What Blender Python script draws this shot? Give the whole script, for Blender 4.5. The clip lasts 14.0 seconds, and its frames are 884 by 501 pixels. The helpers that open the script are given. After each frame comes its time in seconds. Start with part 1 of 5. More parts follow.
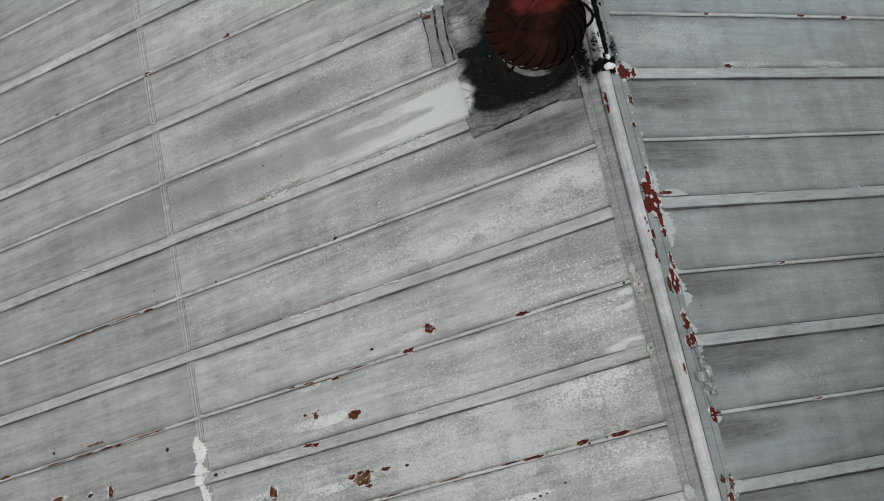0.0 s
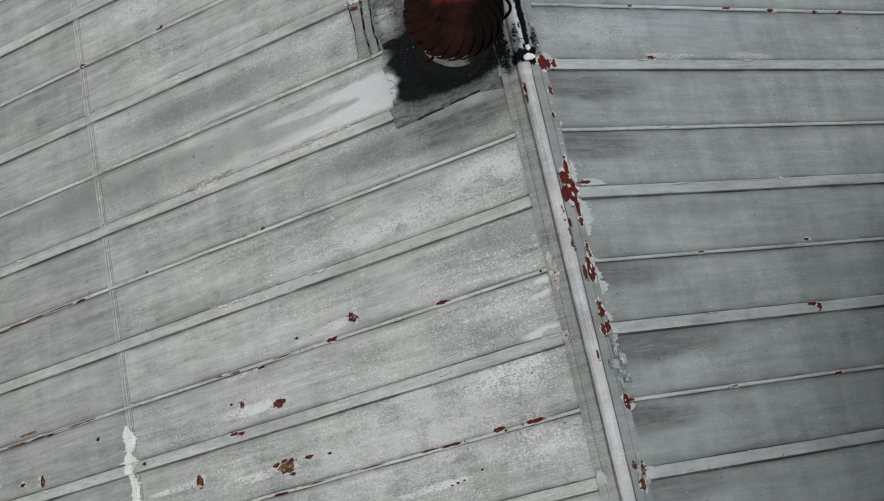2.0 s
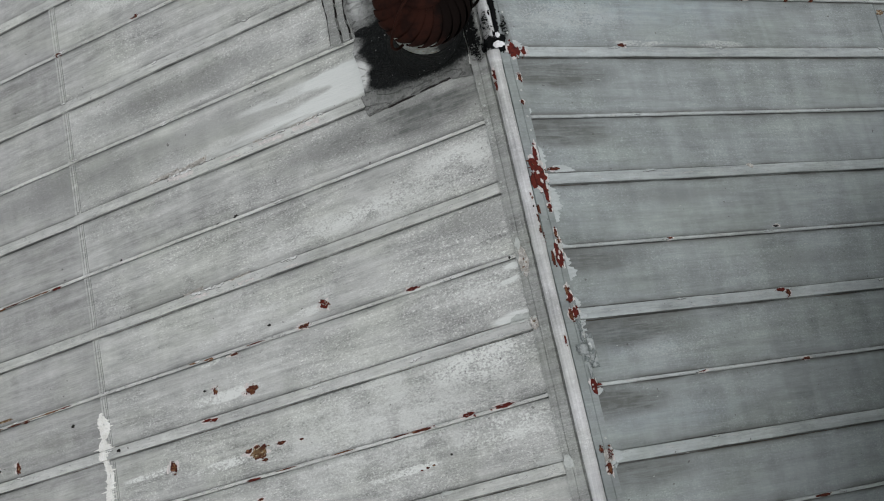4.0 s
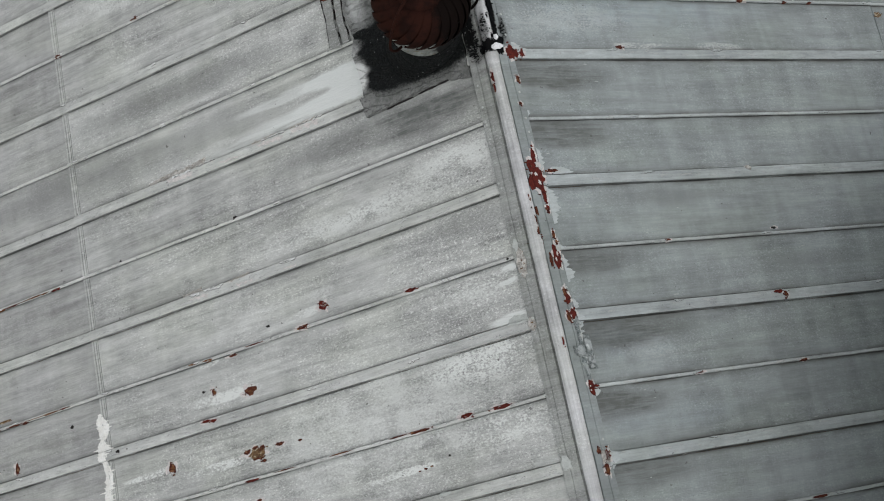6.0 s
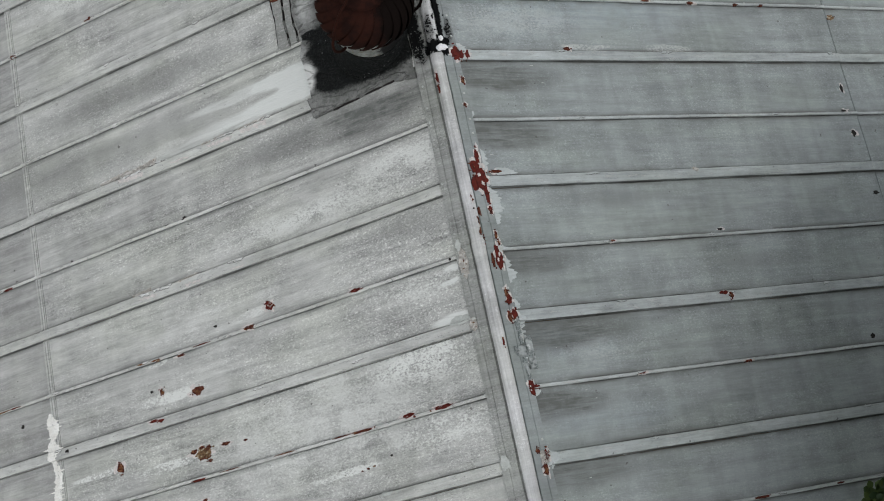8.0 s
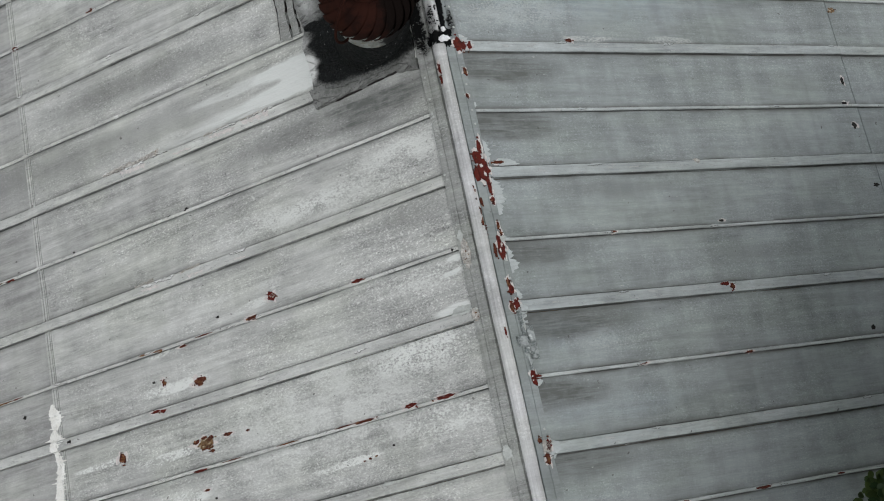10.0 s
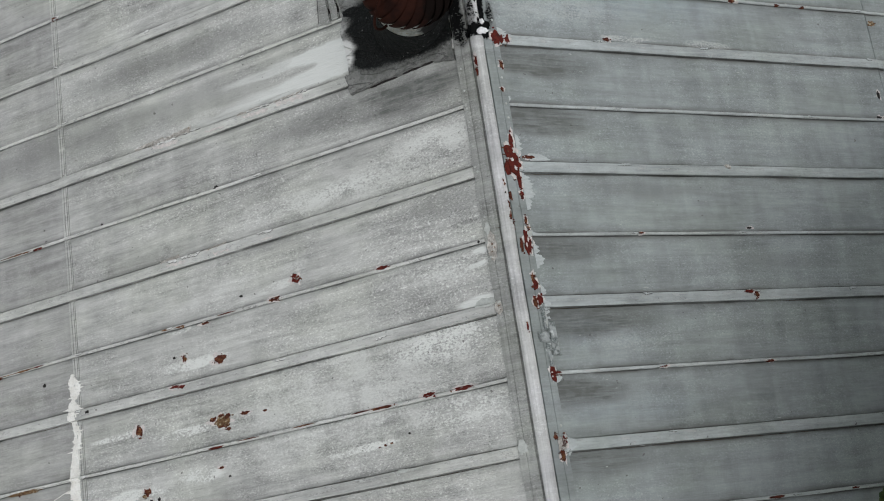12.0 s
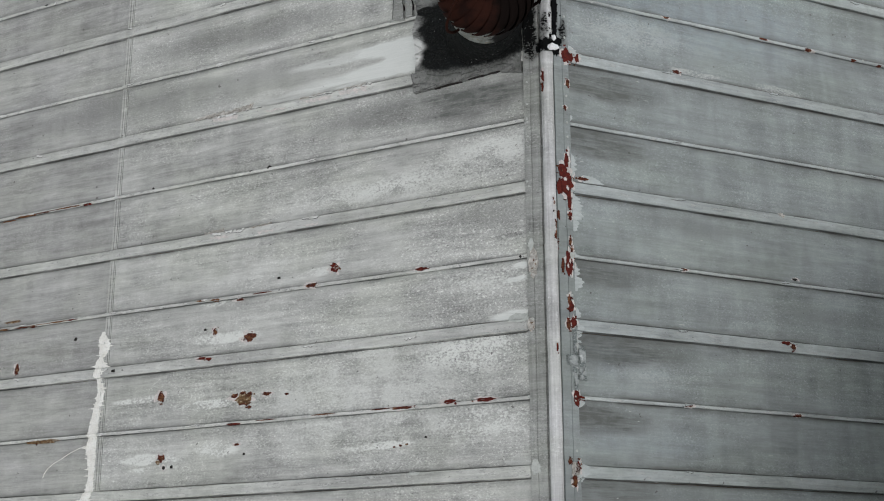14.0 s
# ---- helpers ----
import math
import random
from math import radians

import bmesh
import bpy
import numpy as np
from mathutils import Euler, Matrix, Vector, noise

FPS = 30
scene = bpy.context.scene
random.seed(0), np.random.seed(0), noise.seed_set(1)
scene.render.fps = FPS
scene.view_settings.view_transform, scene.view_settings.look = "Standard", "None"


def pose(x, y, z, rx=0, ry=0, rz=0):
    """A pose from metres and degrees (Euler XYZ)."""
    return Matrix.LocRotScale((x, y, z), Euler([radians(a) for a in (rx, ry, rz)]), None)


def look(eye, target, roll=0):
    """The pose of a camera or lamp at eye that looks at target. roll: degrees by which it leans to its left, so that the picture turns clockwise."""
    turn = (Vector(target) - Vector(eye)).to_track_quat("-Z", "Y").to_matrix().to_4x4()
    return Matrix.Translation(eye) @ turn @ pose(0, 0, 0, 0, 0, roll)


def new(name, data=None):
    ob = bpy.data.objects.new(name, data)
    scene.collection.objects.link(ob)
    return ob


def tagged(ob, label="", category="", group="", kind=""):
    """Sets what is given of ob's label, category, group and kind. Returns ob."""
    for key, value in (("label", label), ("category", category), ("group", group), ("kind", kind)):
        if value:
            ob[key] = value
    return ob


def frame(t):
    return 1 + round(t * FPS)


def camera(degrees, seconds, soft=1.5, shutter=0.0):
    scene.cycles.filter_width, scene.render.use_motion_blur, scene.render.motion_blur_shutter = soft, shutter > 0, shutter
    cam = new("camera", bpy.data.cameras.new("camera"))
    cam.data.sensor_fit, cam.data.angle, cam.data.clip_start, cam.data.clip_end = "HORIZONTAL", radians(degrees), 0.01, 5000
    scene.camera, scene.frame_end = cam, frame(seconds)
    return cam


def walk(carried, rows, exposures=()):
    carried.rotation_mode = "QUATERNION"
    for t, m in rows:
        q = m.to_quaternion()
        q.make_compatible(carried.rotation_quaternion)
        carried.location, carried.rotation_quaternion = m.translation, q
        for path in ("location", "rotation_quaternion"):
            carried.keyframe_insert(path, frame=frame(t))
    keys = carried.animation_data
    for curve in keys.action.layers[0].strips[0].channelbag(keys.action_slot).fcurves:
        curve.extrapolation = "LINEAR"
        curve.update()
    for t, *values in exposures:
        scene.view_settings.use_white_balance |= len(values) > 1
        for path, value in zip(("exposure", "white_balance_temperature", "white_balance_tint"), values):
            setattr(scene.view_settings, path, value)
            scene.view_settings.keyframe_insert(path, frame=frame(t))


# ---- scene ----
# ---------------------------------------------------------------- camera
RIDGE = 5.0          # height of the ridge above the ground
PATH = [
    (0.0, -0.9232, -1.5094, 5.1236, 16.169, -3.429, -8.415),
    (0.5, -0.8813, -1.5398, 5.1216, 16.230, -3.587, -8.244),
    (1.0, -0.8125, -1.5714, 5.1250, 16.263, -3.790, -8.004),
    (1.5, -0.7197, -1.6050, 5.1287, 16.273, -4.089, -7.715),
    (2.0, -0.6271, -1.6404, 5.1307, 16.273, -4.447, -7.377),
    (2.5, -0.5368, -1.6681, 5.1349, 16.194, -4.800, -7.080),
    (3.0, -0.4929, -1.6864, 5.1413, 16.128, -5.012, -6.903),
    (3.5, -0.4951, -1.6975, 5.1461, 16.070, -5.101, -6.822),
    (4.0, -0.5293, -1.6988, 5.1496, 15.958, -5.133, -6.804),
    (6.5, -0.5125, -1.7153, 5.1618, 16.111, -5.070, -6.764),
    (7.0, -0.4471, -1.7281, 5.1620, 16.164, -5.195, -6.587),
    (7.5, -0.3696, -1.7476, 5.1620, 16.180, -5.371, -6.415),
    (8.0, -0.2956, -1.7720, 5.1611, 16.224, -5.474, -6.290),
    (10.5, -0.3255, -1.8106, 5.1650, 16.095, -5.881, -5.841),
    (11.0, -0.3234, -1.8228, 5.1617, 16.076, -5.444, -6.092),
    (11.5, -0.3345, -1.8240, 5.1645, 16.047, -4.272, -6.048),
    (12.0, -0.3489, -1.8190, 5.1659, 16.030, -2.468, -5.932),
    (12.5, -0.3444, -1.8169, 5.1682, 16.081, -0.505, -5.873),
    (13.0, -0.3251, -1.8145, 5.1620, 16.224, 1.522, -5.770),
    (13.5, -0.3128, -1.8174, 5.1552, 16.429, 3.489, -5.667),
    (14.0, -0.3119, -1.8179, 5.1546, 16.545, 5.350, -5.626),
]
cam = camera(37.93, 14.0, soft=1.05)
walk(cam, [(t, pose(x, y, RIDGE + z, rx, 0, rz) @ pose(0, 0, 0, 0, 0, roll)) for t, x, y, z, rx, rz, roll in PATH],
     [(0.0, -0.02, 6590, 11.3), (1.5, 0.0, 6560, 10.8), (4.0, 0.05, 6540, 10.4), (8.0, 0.07, 6530, 10.2), (11.0, 0.08, 6550, 10.2), (14.0, 0.04, 6570, 10.4)])

# ---------------------------------------------------------------- sky, sun, exposure
SUN_EL, SUN_AZ = radians(65), radians(135)   # azimuth from +y, clockwise
world = bpy.data.worlds.new("sky")
scene.world = world
world.use_nodes = True
wn = world.node_tree.nodes
sky = wn.new("ShaderNodeTexSky")
sky.sky_type, sky.sun_disc = "NISHITA", False
sky.sun_elevation, sky.sun_rotation = SUN_EL, SUN_AZ
sky.air_density, sky.dust_density, sky.ozone_density = 1.0, 0.45, 1.0
wn["Background"].inputs["Strength"].default_value = 0.190
haze = wn.new("ShaderNodeHueSaturation")       # thin overcast takes most of the blue out
haze.inputs["Saturation"].default_value = 0.15
world.node_tree.links.new(sky.outputs["Color"], haze.inputs["Color"])
world.node_tree.links.new(haze.outputs["Color"], wn["Background"].inputs["Color"])
sun = bpy.data.lights.new("sun", "SUN")
sun.energy, sun.angle, sun.color = 0.48, radians(50), (1.0, 0.96, 0.87)
sun_ob = new("sun", sun)
sun_dir = Vector((math.sin(SUN_AZ) * math.cos(SUN_EL), math.cos(SUN_AZ) * math.cos(SUN_EL), math.sin(SUN_EL)))
sun_ob.matrix_world = look(sun_dir * 40, (0, 0, 0))

# ---------------------------------------------------------------- roof geometry
SLOPE = radians(25.66)
CS, SN = math.cos(SLOPE), math.sin(SLOPE)
WEST, EAST = -1, 1
SHEET, HALF = 0.61, 0.305       # cover width of a sheet, rib spacing
LAP = {WEST: 2.391, EAST: 2.312}
EAVE = 4.75
Y0, Y1 = -10 * SHEET, 10 * SHEET


# where the seams (even) and ribs (odd) run along the ridge
SEAMS = {WEST: (-1.507, -1.205, -0.906, -0.602, -0.307, 0.001, 0.306, 0.610, 0.920, 1.230, 1.535),
         EAST: (-1.505, -1.207, -0.907, -0.605, -0.310, -0.005, 0.286, 0.600, 0.895, 1.195, 1.500)}


def seam_y(side, k):
    row = SEAMS[side]
    return row[k + 5] if -5 <= k <= 5 else (row[0] + (k + 5) * HALF if k < 0 else row[-1] + (k - 5) * HALF)


def nearest_seam(side, y):
    return min(range(-21, 22), key=lambda k: abs(seam_y(side, k) - y))


def on_roof(side, v, y, n=0.0):
    """The place v metres down the slope from the ridge, y along it, n above the sheet."""
    return Vector((side * (v * CS + n * SN), y, RIDGE - v * SN + n * CS))


def swell(side, v, y):
    """Slow waves of the thin sheets, and the spring of the upper row over the lower at the lap."""
    n = 0.0030 * noise.noise((v * 1.7 + side * 5, y * 4.0, 1.0)) + 0.001 * noise.noise((v * 6, y * 9, 2.0 + side))
    lap = LAP[side]
    return n + (0.0035 * max(0.0, (v - lap + 0.25) / 0.25) if v <= lap else -0.0015)


def relief(side, v, y):
    """Height of the roof's skin above the pan of the sheets."""
    if v < 0.027:
        return 0.003 + 0.92 * math.sqrt(max(0.0, 0.0262 ** 2 - v ** 2))
    if v < 0.108:
        return 0.0095
    k = nearest_seam(side, y)
    d = abs(y - seam_y(side, k))
    if k % 2 == 0:
        h = 0.0115 if d < 0.0235 else 0.0
    else:
        h = 0.0100 * min(1.0, max(0.0, (0.009 - d) / 0.004))
    if side == WEST and v < (0.77 if y > 0.9 else 0.68) and 0.535 < y < 1.22:
        return max(h, 0.012) + 0.004
    return h + swell(side, v, y)


def smooth(mesh, angle=32):
    mesh.polygons.foreach_set("use_smooth", [True] * len(mesh.polygons))
    mesh.set_sharp_from_angle(angle=radians(angle))


def mesh_of(name, verts, faces):
    me = bpy.data.meshes.new(name)
    me.from_pydata([tuple(v) for v in verts], [], faces)
    me.update()
    return me


def put(name, me, material, parent=None, label="", at=None):
    me.materials.append(material)
    ob = new(name, me)
    if at is not None:
        ob.matrix_basis = at
    if parent is not None:
        ob.parent = parent
    if label:
        ob["label"] = label
    return ob


def part(name, bm, material, parent, label="", at=None):
    """Links a bmesh as one mesh object under a thing or a part."""
    me = bpy.data.meshes.new(name)
    bm.to_mesh(me)
    bm.free()
    smooth(me)
    return put(name, me, material, parent, label, at)


# ---------------------------------------------------------------- materials
class Nodes:
    """Short hand for building node materials."""

    def __init__(self, name, rough=0.6, metal=0.0, spec=0.4):
        self.mat = bpy.data.materials.new(name)
        self.mat.use_nodes = True
        self.t = self.mat.node_tree
        self.b = self.t.nodes["Principled BSDF"]
        self.b.inputs["Roughness"].default_value = rough
        self.b.inputs["Metallic"].default_value = metal
        self.b.inputs["Specular IOR Level"].default_value = spec
        self.pos = self.t.nodes.new("ShaderNodeNewGeometry").outputs["Position"]

    def link(self, a, b):
        self.t.links.new(a, b)

    def feed(self, socket, value):
        if isinstance(value, bpy.types.NodeSocket):
            self.link(value, socket)
        elif hasattr(value, "__len__") and len(value) == 3 and socket.type == "RGBA":
            socket.default_value = (*value, 1)
        else:
            socket.default_value = value

    def stretch(self, scale, shift=(0, 0, 0), turn=(0, 0, 0), src=None):
        n = self.t.nodes.new("ShaderNodeMapping")
        self.link(src or self.pos, n.inputs["Vector"])
        n.inputs["Scale"].default_value, n.inputs["Location"].default_value, n.inputs["Rotation"].default_value = scale, shift, turn
        return n.outputs["Vector"]

    def noise(self, scale=5.0, detail=3.0, rough=0.55, vec=None, distort=0.0):
        n = self.t.nodes.new("ShaderNodeTexNoise")
        self.link(vec or self.pos, n.inputs["Vector"])
        n.inputs["Scale"].default_value, n.inputs["Detail"].default_value = scale, detail
        n.inputs["Roughness"].default_value, n.inputs["Distortion"].default_value = rough, distort
        return n.outputs["Fac"]

    def ramp(self, value, a, b, lo=0.0, hi=1.0):
        n = self.t.nodes.new("ShaderNodeMapRange")
        n.interpolation_type = "SMOOTHSTEP"
        self.link(value, n.inputs["Value"])
        for k, x in (("From Min", a), ("From Max", b), ("To Min", lo), ("To Max", hi)):
            n.inputs[k].default_value = x
        return n.outputs["Result"]

    def math(self, op, a, b=0.0, clamp=False):
        n = self.t.nodes.new("ShaderNodeMath")
        n.operation, n.use_clamp = op, clamp
        self.feed(n.inputs[0], a)
        self.feed(n.inputs[1], b)
        return n.outputs[0]

    def mix(self, fac, a, b, mode="MIX"):
        n = self.t.nodes.new("ShaderNodeMix")
        n.data_type, n.blend_type = "RGBA", mode
        self.feed(n.inputs[0], fac)
        self.feed(n.inputs[6], a)
        self.feed(n.inputs[7], b)
        return n.outputs[2]

    def bump(self, height, strength=0.3, distance=0.002):
        n = self.t.nodes.new("ShaderNodeBump")
        n.inputs["Strength"].default_value, n.inputs["Distance"].default_value = strength, distance
        self.link(height, n.inputs["Height"])
        self.link(n.outputs["Normal"], self.b.inputs["Normal"])

    def blots(self, rows, warp):
        """Sum of soft stains: (x, y, half length, half width, strength) in the plan, on warped places."""
        total = None
        for x, y, rx, ry, s in rows:
            v = self.stretch((1 / rx, 1 / ry, 0), (-x / rx, -y / ry, 0), src=warp)
            n = self.t.nodes.new("ShaderNodeVectorMath")
            n.operation = "LENGTH"
            self.link(v, n.inputs[0])
            m = self.ramp(n.outputs["Value"], 1.0, 0.25 if ry > 0.035 else 0.6, 0.0, s)
            total = m if total is None else self.math("ADD", total, m)
        return total

    def warped(self, amount, scale):
        n = self.t.nodes.new("ShaderNodeTexNoise")
        self.link(self.stretch((0.6, 1.4, 1)), n.inputs["Vector"])
        n.inputs["Scale"].default_value, n.inputs["Detail"].default_value = scale, 4
        a = self.t.nodes.new("ShaderNodeVectorMath")
        a.operation = "MULTIPLY_ADD"
        self.link(n.outputs["Color"], a.inputs[0])
        a.inputs[1].default_value = (amount * 2.2, amount, 0)
        self.link(self.pos, a.inputs[2])
        b = self.t.nodes.new("ShaderNodeVectorMath")
        b.operation = "SUBTRACT"
        self.link(a.outputs[0], b.inputs[0])
        b.inputs[1].default_value = (amount * 1.1, amount * 0.5, 0)
        return b.outputs[0]

    def done(self, colour, rough=None):
        self.feed(self.b.inputs["Base Color"], colour)
        if rough is not None:
            self.feed(self.b.inputs["Roughness"], rough)
        return self.mat


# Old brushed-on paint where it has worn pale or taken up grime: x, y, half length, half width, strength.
PALE = [
    (-0.22, 0.20, 0.34, 0.10, 0.65),
    (-0.60, 0.1, 0.55, 0.1, 0.45),
    (-0.9, 0.12, 0.6, 0.08, 0.3),
    (-0.27, -0.69, 0.34, 0.11, 0.8),
    (-0.27, -0.38, 0.34, 0.07, 0.55),
    (-0.24, -1.0, 0.32, 0.09, 0.75),
    (-1.48, -0.497, 0.22, 0.030, 0.95),
    (-1.53, -0.81, 0.24, 0.032, 0.95),
    (-1.93, -0.757, 0.15, 0.022, 0.9),
    (-1.4, 0.68, 0.25, 0.03, 0.25),
    (-1.75, 1.7, 0.35, 0.09, 0.5),
    (-0.95, -0.18, 0.12, 0.04, 0.4),
    (-1.5, -1.02, 0.2, 0.05, 0.5),
    (-1.88, -1.045, 0.18, 0.022, 0.95),
    (-1.86, -1.085, 0.16, 0.017, 0.85),
    (-0.75, -1.06, 0.20, 0.022, 0.75),
    (-1.05, -0.245, 0.14, 0.022, 0.6),
    (-1.50, -1.02, 0.16, 0.03, 0.5),
    (-1.55, -0.325, 0.10, 0.012, 0.7),
    (0.7, 0.645, 0.16, 0.02, 0.37),
    (1.15, 0.645, 0.16, 0.02, 0.31),
    (0.45, -0.77, 0.3, 0.06, 0.12),
    (0.4, 0.78, 0.4, 0.12, 0.2),
    (-0.8, -0.82, 0.75, 0.42, 0.42),
]
BRUSHED = [
    (-0.70, 0.700, 0.27, 0.060, 1.4),
    (-0.69, 0.795, 0.22, 0.050, 1.2),
    (-0.64, 0.745, 0.13, 0.105, 1.5),
    (-0.92, 0.80, 0.34, 0.035, 0.5),
    (-0.90, 0.685, 0.36, 0.045, 0.6),
    (-1.15, 0.655, 0.42, 0.03, 0.4),
    (-0.15, -0.562, 0.13, 0.034, 0.8),
    (-0.13, -0.345, 0.05, 0.020, 0.75),
    (-0.15, -0.402, 0.06, 0.013, 0.7),
    (-0.13, -1.165, 0.07, 0.025, 0.6),
]
GRIME = [
    (-0.55, 0.46, 0.7, 0.11, 0.8),
    (-0.3, 0.43, 0.32, 0.15, 0.85),
    (-1.5, 1.06, 0.9, 0.1, 0.61),
    (-1.7, 0.77, 1.3, 0.15, 0.42),
    (-2.2, 0.82, 0.9, 0.09, 0.36),
    (-0.26, -0.10, 0.3, 0.08, 0.6),
    (-0.3, -0.8, 0.22, 0.05, 0.28),
    (0.20, 0.5, 0.46, 0.10, 1.5),
    (0.18, 0.22, 0.42, 0.10, 1.4),
    (0.18, -0.38, 0.38, 0.07, 1.1),
    (0.26, -0.69, 0.5, 0.10, 1.25),
    (0.16, -0.99, 0.34, 0.09, 1.25),
    (0.20, -1.29, 0.38, 0.09, 1.3),
    (0.6, -0.1, 0.4, 0.06, 0.49),
    (1.3, -0.45, 0.5, 0.06, 0.3),
]


RIDGE_TAR = [(0.040, 0.95, 0.020, 0.38, 1.6), (0.042, 1.55, 0.022, 0.45, 1.6), (0.012, 0.632, 0.055, 0.042, 1.7), (0.0, 1.05, 0.03, 0.36, 0.45), (-0.008, 0.72, 0.03, 0.11, 0.55), (-0.085, 1.02, 0.075, 0.36, 0.8),
             (-0.085, 0.76, 0.06, 0.17, 0.8), (-0.06, 0.64, 0.055, 0.13, 0.45), (0.075, 0.72, 0.028, 0.09, 0.7), (0.08, 1.1, 0.02, 0.3, 0.45)]


def roof_paint(name, tint, stains=True, speckle=1.0, streak=1.0, flakes=0.0, combed=0.1, tarred=False, soft=1.0, along=0.0, joint_amount=1.0):
    """Brushed-on roof paint: broad weathering, wash-down streaks, roller marks, stippled grain and its own stains."""
    m = Nodes(name, rough=0.62, spec=0.3)
    info = m.t.nodes.new("ShaderNodeObjectInfo").outputs["Random"]
    broad = m.noise(1.0, 4, 0.55, m.stretch((1.3, 3.2, 0.5)))
    wash = m.noise(1.0, 5, 0.62, m.stretch((2.0, 22, 2.0)), 0.4)
    brush = m.noise(1.0, 3, 0.6, m.stretch((9, 130, 9)))
    blotch = m.noise(8, 6, 0.7, m.stretch((0.8, 1.2, 0.8)), 0.4)
    fine = m.noise(118, 5, 0.66, m.stretch((0.75, 1.1, 0.75)))
    grain = m.noise(230, 2, 0.6, m.stretch((0.7, 1.2, 0.7)))
    pore = m.noise(165, 3, 0.6, m.stretch((0.62, 1.15, 0.62), (7, 3, 5)))
    mottle = m.noise(26, 4, 0.6, m.stretch((0.8, 1.1, 0.8), (3, 1, 7)))
    own = m.t.nodes.new("ShaderNodeVectorMath")
    own.operation = "ADD"
    m.link(m.stretch((10, 1.5, 10)), own.inputs[0])
    m.link(m.math("MULTIPLY", info, 53), own.inputs[1])
    roller = m.ramp(m.noise(1.0, 3, 0.5, own.outputs[0], 0.15), 0.38, 0.62)
    patchy = m.ramp(m.noise(2.3, 5, 0.65, m.stretch((0.8, 1.5, 0.8))), 0.40, 0.60, 0.18, 1.0)
    if stains:      # the rougher coat near the ridge
        patchy = m.math("MAXIMUM", patchy, m.blots([(-0.30, -0.35, 0.55, 1.4, 1.15)], m.warped(0.25, 4)))

    def swing(n, amount):
        return m.math("MULTIPLY", m.math("SUBTRACT", n, 0.5), amount)

    v = m.math("ADD", 0.945, swing(info, 0.10))
    for n, amount in ((broad, 0.72 * soft), (wash, 1.05 * streak), (brush, 0.5 * streak), (blotch, 0.55 * soft), (mottle, 0.30), (roller, 0.09 if soft == 1.0 else 0.13)):
        v = m.math("ADD", v, swing(n, amount))
    if along:       # rubbed and streaked along the ridge
        v = m.math("ADD", v, swing(m.noise(1.0, 4, 0.6, m.stretch((95, 3.0, 95), (2, 5, 1))), along))
    grit = m.math("ADD", m.ramp(fine, 0.54, 0.64, -0.05, 0.34), m.math("ADD", swing(fine, 0.5), swing(grain, 0.7)))
    # pores of the grain, with the stippled lumps' shade put into the colour
    grit = m.math("SUBTRACT", grit, m.ramp(pore, 0.42, 0.30, 0.0, 0.36))
    v = m.math("MAXIMUM", m.math("ADD", v, m.math("MULTIPLY", m.math("MULTIPLY", grit, patchy), speckle)), 0.22)
    n = m.t.nodes.new("ShaderNodeVectorMath")
    n.operation = "SCALE"
    n.inputs[0].default_value = tint
    m.link(v, n.inputs["Scale"])
    col = m.mix(m.ramp(m.noise(3.1, 4, 0.6, m.stretch((0.7, 1.4, 0.7), (2, 8, 3))), 0.42, 0.64), n.outputs[0], (0.99, 1.0, 0.968), "MULTIPLY")
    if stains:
        joint = m.t.nodes.new("ShaderNodeAttribute")        # darker tone falling away from the folded joints
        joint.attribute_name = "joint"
        joint_dark = m.math("MULTIPLY", m.math("POWER", joint.outputs["Fac"], 2.6), m.ramp(m.noise(1.0, 5, 0.6, m.stretch((3.5, 14, 3.5), (1, 2, 9))), 0.38, 0.6, 0.22, 0.85))
        col = m.mix(m.math("MULTIPLY", joint_dark, joint_amount, clamp=True), col, (0.14, 0.146, 0.138))
        warp = m.warped(0.09, 5)
        dirt = m.math("MULTIPLY", m.blots(GRIME, warp), m.math("ADD", m.ramp(wash, 0.36, 0.60, 0.45, 0.9), m.ramp(brush, 0.36, 0.64, -1.2 * combed, combed)), clamp=True)
        dirt = m.math("MULTIPLY", dirt, m.ramp(mottle, 0.34, 0.64, 0.78, 1.05), clamp=True)
        col = m.mix(dirt, col, (0.125, 0.132, 0.125))
        spots = m.math("ADD", m.math("MULTIPLY", blotch, 0.5), m.math("MULTIPLY", fine, 0.5))
        pale = m.math("MULTIPLY", m.blots(PALE, warp), m.ramp(spots, 0.43, 0.55, 0.15, 1.2), clamp=True)
        col = m.mix(pale, col, (0.69, 0.71, 0.68))
        white = m.math("MULTIPLY", m.blots(BRUSHED, m.warped(0.05, 6)), m.ramp(wash, 0.34, 0.5, 0.45, 1.3), clamp=True)
        col = m.mix(white, col, m.mix(brush, (0.60, 0.63, 0.605), (0.74, 0.76, 0.735)))
        cool = m.math("MULTIPLY", m.blots([(0.75, 0.95, 0.95, 0.34, 0.6), (0.35, -0.75, 0.4, 0.12, 0.35), (0.45, -1.05, 0.35, 0.10, 0.3)], m.warped(0.3, 3)), m.ramp(mottle, 0.35, 0.65, 0.5, 1.0), clamp=True)
        col = m.mix(cool, col, (0.94, 1.0, 1.10), "MULTIPLY")       # bluish sky reflection put into the paint's colour
    if flakes:      # paint lifting in chips along the folded metal
        chip = m.noise(1.0, 4, 0.6, m.stretch((16, 75, 16)), 0.5)
        col = m.mix(m.math("MULTIPLY", m.ramp(chip, 0.585, 0.60), flakes), col, (0.15, 0.155, 0.15))
